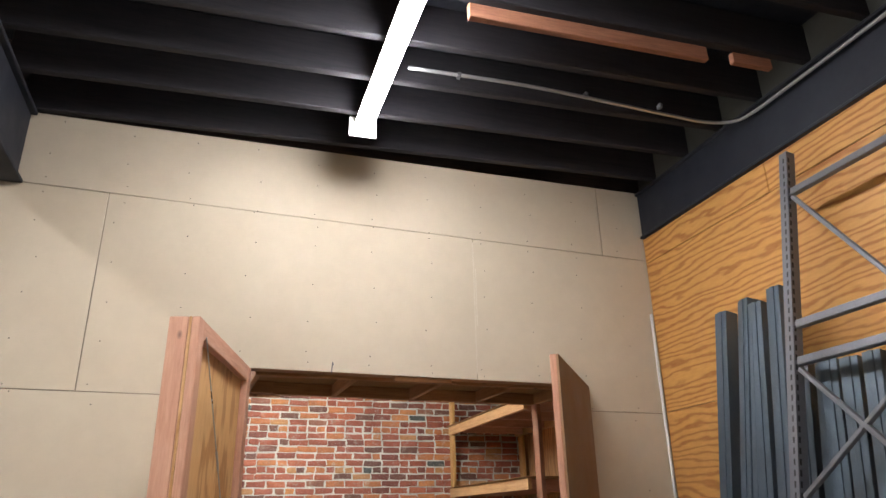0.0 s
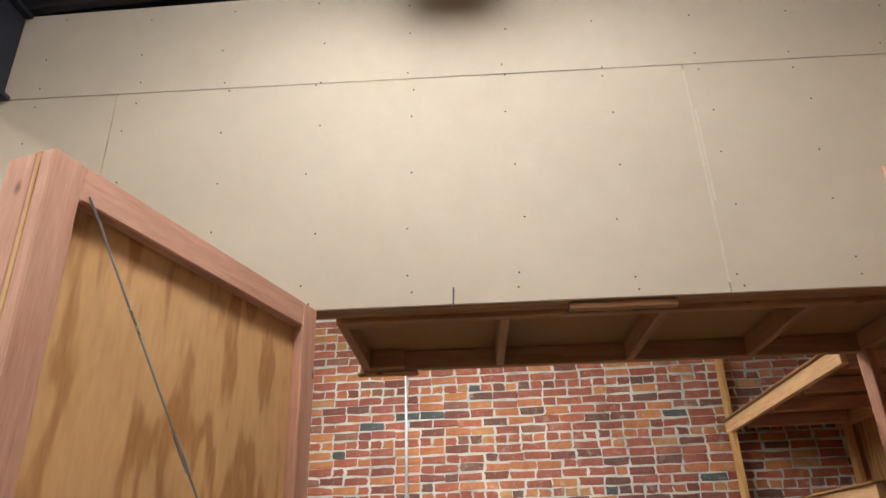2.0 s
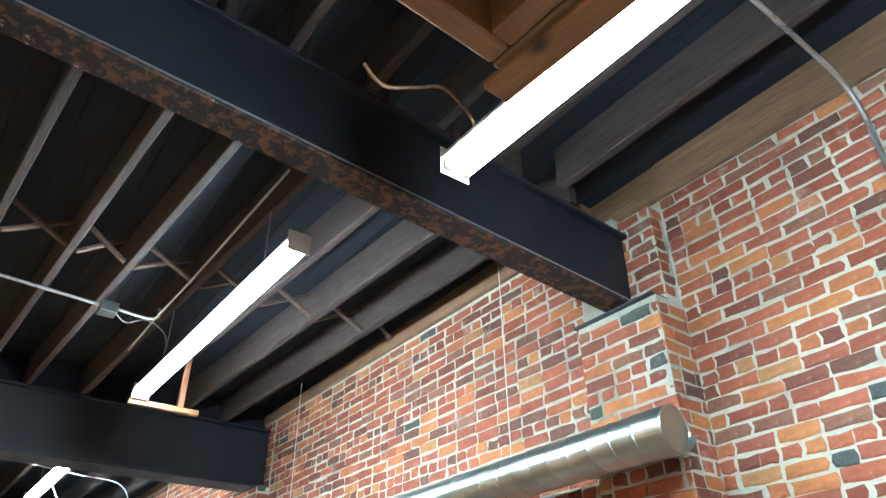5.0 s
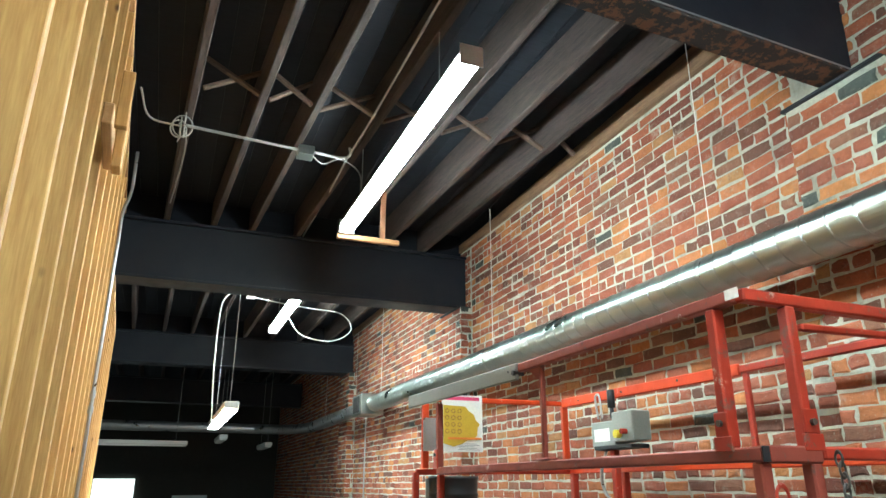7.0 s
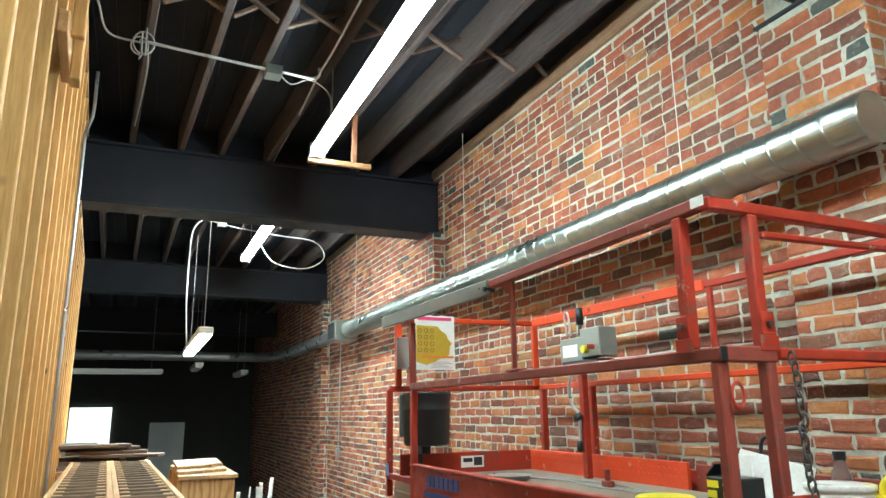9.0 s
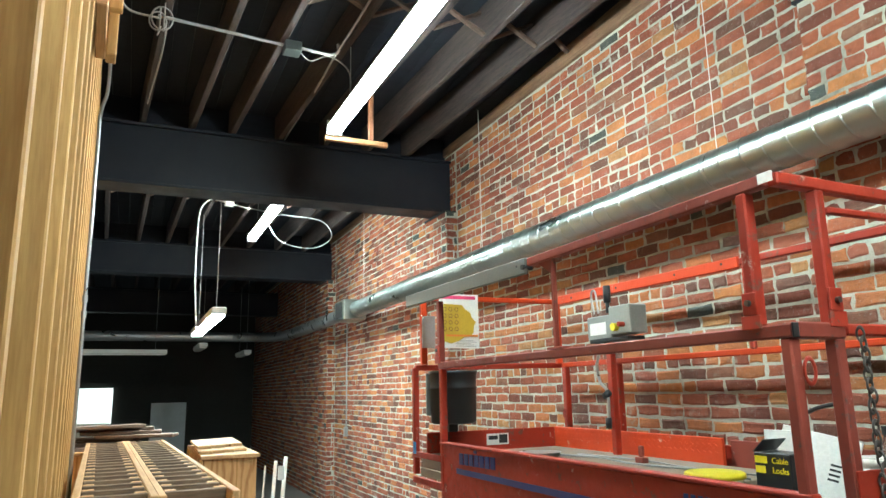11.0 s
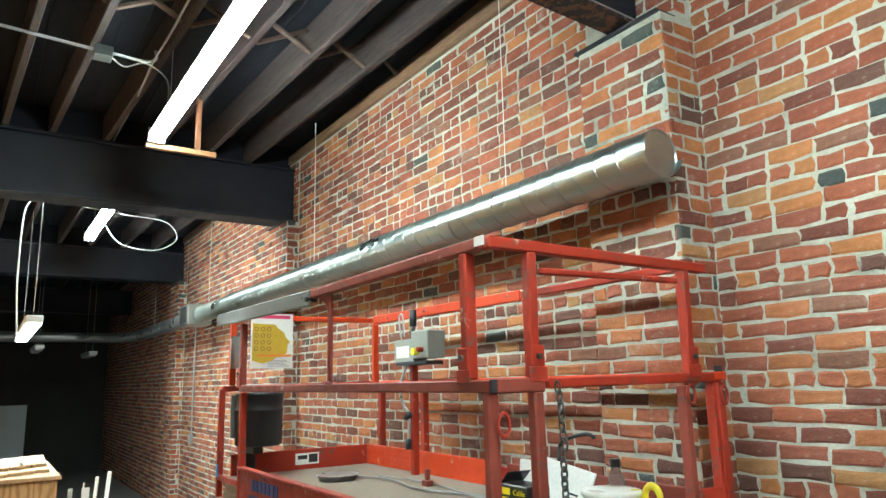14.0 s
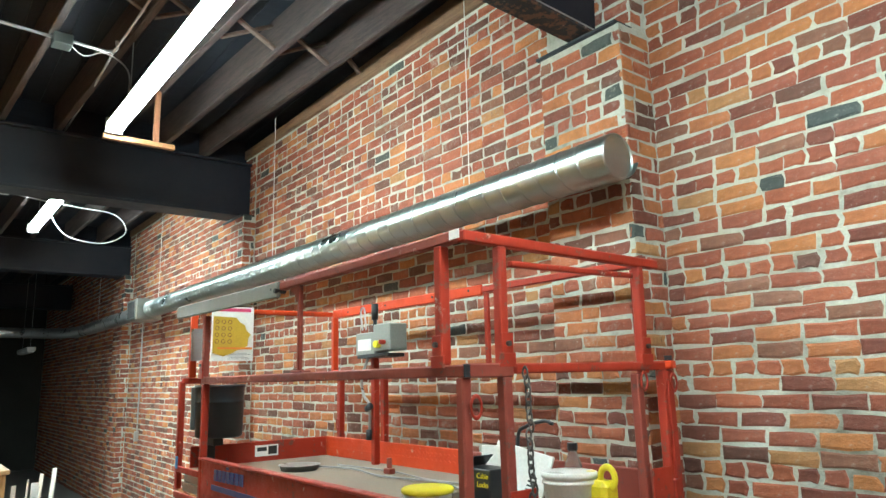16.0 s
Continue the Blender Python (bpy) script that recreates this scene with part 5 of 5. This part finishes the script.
# ---- things on the lift ----
PX = LX0 + 0.03
post = empty("instruction_poster", "worn mustard and white instruction poster hung on the rail", "poster", (PX, 7.08, 1.955))
part("sheet", boxes((-0.002, 0.002, -0.14, 0.14, 0.0, 0.35), bev=0), M_PAPER, post)
bm = bmesh.new()
edge = [(-0.13, 0.05), (-0.06, 0.03), (0.0, 0.05), (0.03, 0.07), (0.07, 0.075), (0.10, 0.10), (0.105, 0.15), (0.12, 0.17), (0.09, 0.20), (0.08, 0.23), (0.04, 0.255), (0.02, 0.28), (-0.13, 0.285)]
fv = [bm.verts.new((0.0055, p, q)) for p, q in edge]
bv = [bm.verts.new((0.0021, p, q)) for p, q in edge]
bm.faces.new(fv)
for i in range(len(edge)):
    bm.faces.new((fv[i], bv[i], bv[(i + 1) % len(edge)], fv[(i + 1) % len(edge)]))
part("mustard_field", bm, M_GOLD, post)
part("heading", boxes((0.0022, 0.0032, -0.12, 0.12, 0.318, 0.340), bev=0), M_PINK, post)
part("orange_line", boxes((0.0056, 0.0080, -0.10, 0.13, 0.075, 0.088), bev=0), M_ORANGEPR, post)
bm = bmesh.new()
for r in range(4):
    for c in range(3):
        ring(bm, (0.0062, -0.105 + 0.042 * c, 0.25 - 0.042 * r), 0.012, 0.0022, "x", 1, 12, 4)
part("pictograms", bm, M_BROWNPR, post)
bm = bmesh.new()
for k in range(5):
    box(bm, 0.0022, 0.0028, -0.03 + 0.01 * (k % 2), 0.12 - 0.02 * (k % 3), 0.012 + 0.009 * k, 0.015 + 0.009 * k)
part("small_print", bm, M_CABLE, post)
plate = empty("metal_plate", "grey metal plate clamped to the end rail", "plate", (LX0 + 0.05, 6.87, 1.955))
part("plate", boxes((-0.004, 0.004, -0.06, 0.03, 0.0, 0.2)), M_CONDUIT, plate)
tank = empty("plastic_bin", "black ribbed plastic bin hung at the end of the lift", "bin", (LX0 + 0.17, 6.96, 1.495))
bm = lathe(bmesh.new(), [(0.0, 0.002), (0.125, 0.0), (0.138, 0.012), (0.142, 0.20), (0.147, 0.205), (0.147, 0.215), (0.142, 0.22), (0.145, 0.29), (0.15, 0.295), (0.15, 0.312), (0.138, 0.312), (0.130, 0.05)], (0, 0, 0))
part("body", bm, M_BLACKPL, tank, "", True)
part("hanger", boxes((-0.05, -0.04, -0.16, -0.12, 0.05, 0.30)), M_GREY, tank)
part("bracket", boxes((-0.14, 0.0, -0.03, 0.03, -0.05, -0.002), (-0.14, -0.13, -0.03, 0.03, -0.202, -0.05)), M_BLACKPL, tank)


def on_deck(name, label, category, x, y):
    return empty(name, label, category, (x, y, ROLL if x < -2.35 else LOWD))


pail = on_deck("white_pail", "white plastic pail with a printed label", "pail", -1.825, 7.55)
part("body", lathe(bmesh.new(), [(0.09, 0.001), (0.096, 0.01), (0.104, 0.155), (0.110, 0.158), (0.110, 0.166), (0.105, 0.168), (0.105, 0.178), (0.112, 0.180), (0.112, 0.198), (0.106, 0.200), (0.0, 0.198)], (0, 0, 0)), M_WHITEPL, pail, "", True)
part("label", boxes((0.03, 0.085, -0.098, -0.092, 0.06, 0.11), bev=0), M_BROWNPR, pail)
lid = on_deck("lidded_pail", "low pail closed by a bright yellow lid", "pail", -2.208, 7.128)
part("lid", lathe(bmesh.new(), [(0.100, 0.124), (0.107, 0.128), (0.107, 0.142), (0.100, 0.147), (0.0, 0.145)], (0, 0, 0)), M_YELLOW, lid, "", True)
part("pail", lathe(bmesh.new(), [(0.0, 0.001), (0.088, 0.001), (0.098, 0.123)], (0, 0, 0)), M_WHITEPL, lid, "", True)
bt = on_deck("yellow_bottle", "yellow plastic jug with a handle", "jug", -1.72, 7.61)
part("body", boxes((-0.06, 0.06, -0.05, 0.05, 0.001, 0.17), bev=0.02), M_YELLOW, bt)
part("handle", ring(bmesh.new(), (0.04, 0, 0.18), 0.035, 0.012, "y", 1.2, 16, 8), M_YELLOW, bt, "", True)
part("cap", rods(((-0.04, 0, 0.17), (-0.04, 0, 0.20), 0.02)), M_YELLOW, bt)
bk = on_deck("open_carton", "white printed carton leaning open against the rail", "carton", -2.15, 7.50)
bm = bmesh.new()
box(bm, -0.15, 0.15, -0.006, 0.006, 0.0, 0.285, 0.002, Matrix.Rotation(math.radians(-18), 4, "X") @ Matrix.Rotation(math.radians(12), 4, "Y"))
part("front_panel", bm, M_PAPER, bk)
bm = bmesh.new()
box(bm, -0.15, -0.02, 0.02, 0.032, 0.0, 0.28, 0.002, Matrix.Rotation(math.radians(-6), 4, "X"))
part("back_panel", bm, M_PAPER, bk)
bk.rotation_euler = (0, 0, 0.25)
bm = bmesh.new()
for k in range(4):
    box(bm, 0.06, 0.10, -0.0072, -0.0062, 0.12 + 0.018 * k, 0.128 + 0.018 * k, 0, Matrix.Rotation(math.radians(-18), 4, "X") @ Matrix.Rotation(math.radians(12), 4, "Y"))
part("print", bm, M_INK, bk)
bx = on_deck("black_carton", "small black carton of cable locks with yellow print", "carton", -2.10, 7.36)
part("carton", boxes((-0.08, 0.08, -0.06, 0.06, 0.001, 0.21), bev=0.004), M_BLACKPL, bx)
part("flap", bars(((-0.08, 0.0, 0.211), (-0.03, 0.0, 0.255), 0.12, 0.003), bev=0), M_BLACKPL, bx)
part("label_bar", boxes((-0.074, -0.02, -0.0618, -0.0604, 0.172, 0.197), (-0.074, -0.03, -0.0618, -0.0604, 0.137, 0.162), bev=0), M_YELLOW, bx)
words("Cable", 0.03, Matrix.Translation((0.035, -0.0612, 0.183)) @ pose(0, 0, 0, 90), M_YELLOW, bx, 0.0008)
words("Locks", 0.03, Matrix.Translation((0.035, -0.0612, 0.149)) @ pose(0, 0, 0, 90), M_YELLOW, bx, 0.0008)
bo = on_deck("clear_bottle", "clear plastic bottle with a black cap", "bottle", -1.88, 7.64)
mg, ng, bg = nodes_of("clear_plastic", 0.12)
bg.inputs["Transmission Weight"].default_value = 0.9
bg.inputs["Base Color"].default_value = (0.72, 0.70, 0.68, 1)
part("body", lathe(bmesh.new(), [(0.034, 0.001), (0.036, 0.01), (0.036, 0.21), (0.018, 0.26), (0.016, 0.27)], (0, 0, 0)), mg, bo, "", True)
part("cap", rods(((0, 0, 0.27), (0, 0, 0.30), 0.022)), M_BLACKPL, bo)
cl = on_deck("grey_dish", "shallow grey dish lying on the platform", "dish", -3.62, 7.26)
part("dish", lathe(bmesh.new(), [(0.10, 0.001), (0.115, 0.03), (0.12, 0.032), (0.112, 0.03), (0.0, 0.022)], (0, 0, 0)), M_CONDUIT, cl, "", True)
cv = on_deck("platform_cables", "loose grey cables lying across the platform", "cables", -3.1, 7.45)
bm = bmesh.new()
tube_path(bm, [(-0.75, -0.2, 0.012), (-0.3, 0.0, 0.012), (0.1, -0.05, 0.012), (0.5, 0.02, 0.012), (0.8, -0.05, 0.012)], 0.006, 6)
tube_path(bm, [(-0.5, 0.05, 0.01), (0.0, 0.1, 0.01), (0.4, 0.05, 0.01), (0.8, 0.1, 0.01)], 0.005, 6)
part("strands", bm, M_CABLE, cv, "", True)
ch = on_deck("clamp", "small pinkish metal clamp on the platform", "clamp", -3.08, 7.52)
part("body", boxes((-0.03, 0.03, -0.02, 0.02, 0.001, 0.03), (-0.012, 0.012, -0.012, 0.012, 0.03, 0.085)), M_DULLRED, ch)
hs = empty("black_hose", "short black hose sticking out over the rail", "hose", (-2.30, 7.79, 1.577))
bm = bmesh.new()
tube_path(bm, [(-0.06, 0.0, -0.341), (-0.06, 0, -0.06), (0.0, 0, 0.0), (0.14, -0.02, 0.03), (0.20, -0.03, 0.02)], 0.009)
part("hose", bm, M_BLACKPL, hs, "", True)

# ---- ladders and crates along the stud wall ----


def ladder(x0, x1, y0, w, z, tilt):
    ob = empty("slatted_frame", "slatted wooden frame with dark slats, lying flat on crates", "slatted frame", (x0, y0, z), "slatted frames")
    L = x0 - x1
    for s in (0, w):
        part("stile", boxes((-L, 0, s - 0.016, s + 0.016, 0, 0.07)), M_PINE_X, ob)
    x = -0.15
    while x > -L + 0.1:
        part("rung", boxes((x - 0.022, x, 0.017, w - 0.017, 0.0, 0.066)), M_SLAT, ob, "dark upright slat")
        for q in (0.017, w - 0.067):
            part("block", boxes((x - 0.06, x - 0.0225, q, q + 0.05, 0.03, 0.068)), M_PINE_Y, ob)
        x -= 0.20
    ob.rotation_euler = (0, 0, tilt)
    return ob


ladder(-3.3, -7.2, 4.99, 0.285, 1.235, 0.035)
ladder(-3.3, -7.2, 5.305, 0.285, 1.235, 0.035)


def crate(x0, x1, y0, y1, z1, mat=M_PLY):
    ob = empty("plywood_crate", "pale plywood storage crate with a battened lid", "crate", ((x0 + x1) / 2, (y0 + y1) / 2, 0), "plywood crates")
    a, b = (x1 - x0) / 2, (y1 - y0) / 2
    part("body", boxes((-a, a, -b, b, 0.0, z1 - 0.03)), M_PLY_Z, ob)
    part("lid", boxes((-a - 0.02, a + 0.02, -b - 0.02, b + 0.02, z1 - 0.029, z1)), M_PINE_X, ob)
    for s in (-a, a - 0.04):
        part("batten", boxes((s, s + 0.04, -b - 0.0245, -b - 0.001, 0.0, z1 - 0.031)), M_PINE_Z, ob)
        part("label", boxes((a + 0.0002, a + 0.002, s * 0.6, s * 0.6 + 0.05, z1 - 0.2, z1 - 0.1), bev=0), M_PAPER, ob)
    return ob


crate(-4.35, -3.35, 4.98, 5.56, 1.234)
crate(-5.35, -4.45, 4.94, 5.50, 1.234)
crate(-6.9, -5.6, 4.90, 5.46, 1.234)
crate(-6.7, -5.5, 5.66, 6.03, 1.275)
crate(-8.5, -7.25, 4.5, 5.5, 1.22)
rc = random.Random(8)
for k in range(7):
    ob = tobject("dark_board", boxes((-0.12, 0.12, -0.35, 0.35, 0, 0.03)), M_OLD_Y)
    ob.location = (-7.55 - 0.1 * (k % 3), 5.0 + rc.uniform(-0.12, 0.25), 1.2215 + 0.031 * k)
    ob.rotation_euler = (0, 0, rc.uniform(-0.5, 0.5))
    tagged(ob, "dark weathered board in a loose pile", "board", "dark boards")
ob = empty("dark_case", "dark grey case set on edge among the boards", "case", (-8.15, 4.78, 1.221))
part("shell", boxes((-0.12, 0.12, -0.22, 0.22, 0, 0.19), bev=0.02), M_GREY, ob)
part("lid", boxes((-0.12, 0.12, -0.22, 0.22, 0.191, 0.215), bev=0.01), M_GREY, ob)
for k in range(8):
    ob = tobject("scrap_board", boxes((-0.4, 0.4, -0.05, 0.05, 0, 0.022)), M_PINE_X)
    ob.location = (-6.0 - 0.05 * k, 5.70 + 0.085 * (k % 4), 1.2765 + 0.0235 * (k // 4))
    ob.rotation_euler = (0, 0, rc.uniform(-0.05, 0.05))
    tagged(ob, "loose pale offcut board on top of a crate", "board", "loose boards")
for k in range(4):
    ob = empty("white_strip", "white strip leaning beside the crates", "strip", (-7.2 - 0.05 * k, 6.25 + 0.10 * k, 0), "white strips")
    part("strip", bars(((0, 0, 0.0), (0.05 - 0.05 * k, 0.03 + 0.02 * k, 0.98 + 0.03 * k), 0.045, 0.012)), M_WHITEPL, ob)

# ---- bricks nearest the walk, one by one ----
rn = random.Random(5)
shapes = {}
for a, z, L in lay(PIL[0][1] - 0.01, HALL_E, 0.0, NEARTOP, 11):
    if not near(a + L / 2, z):
        continue
    key = (round(L / 0.012), rn.randrange(3))
    if key not in shapes:
        bm = bmesh.new()
        brick_bm(bm, Vector((0, 0, 0)), X, Yn, key[0] * 0.012, COURSE - JOINT * rn.uniform(0.85, 1.1), 0.0, rn)
        me = bpy.data.meshes.new("brick")
        bm.to_mesh(me)
        bm.free()
        me.materials.append(M_BRICK)
        shapes[key] = me
    ob = new("brick", shapes[key])
    ob.parent = north
    ob.location = (a, BRK - rn.uniform(0.003, 0.008), z)
    ob.rotation_euler = (0, rn.uniform(-0.008, 0.008), rn.uniform(-0.006, 0.006))
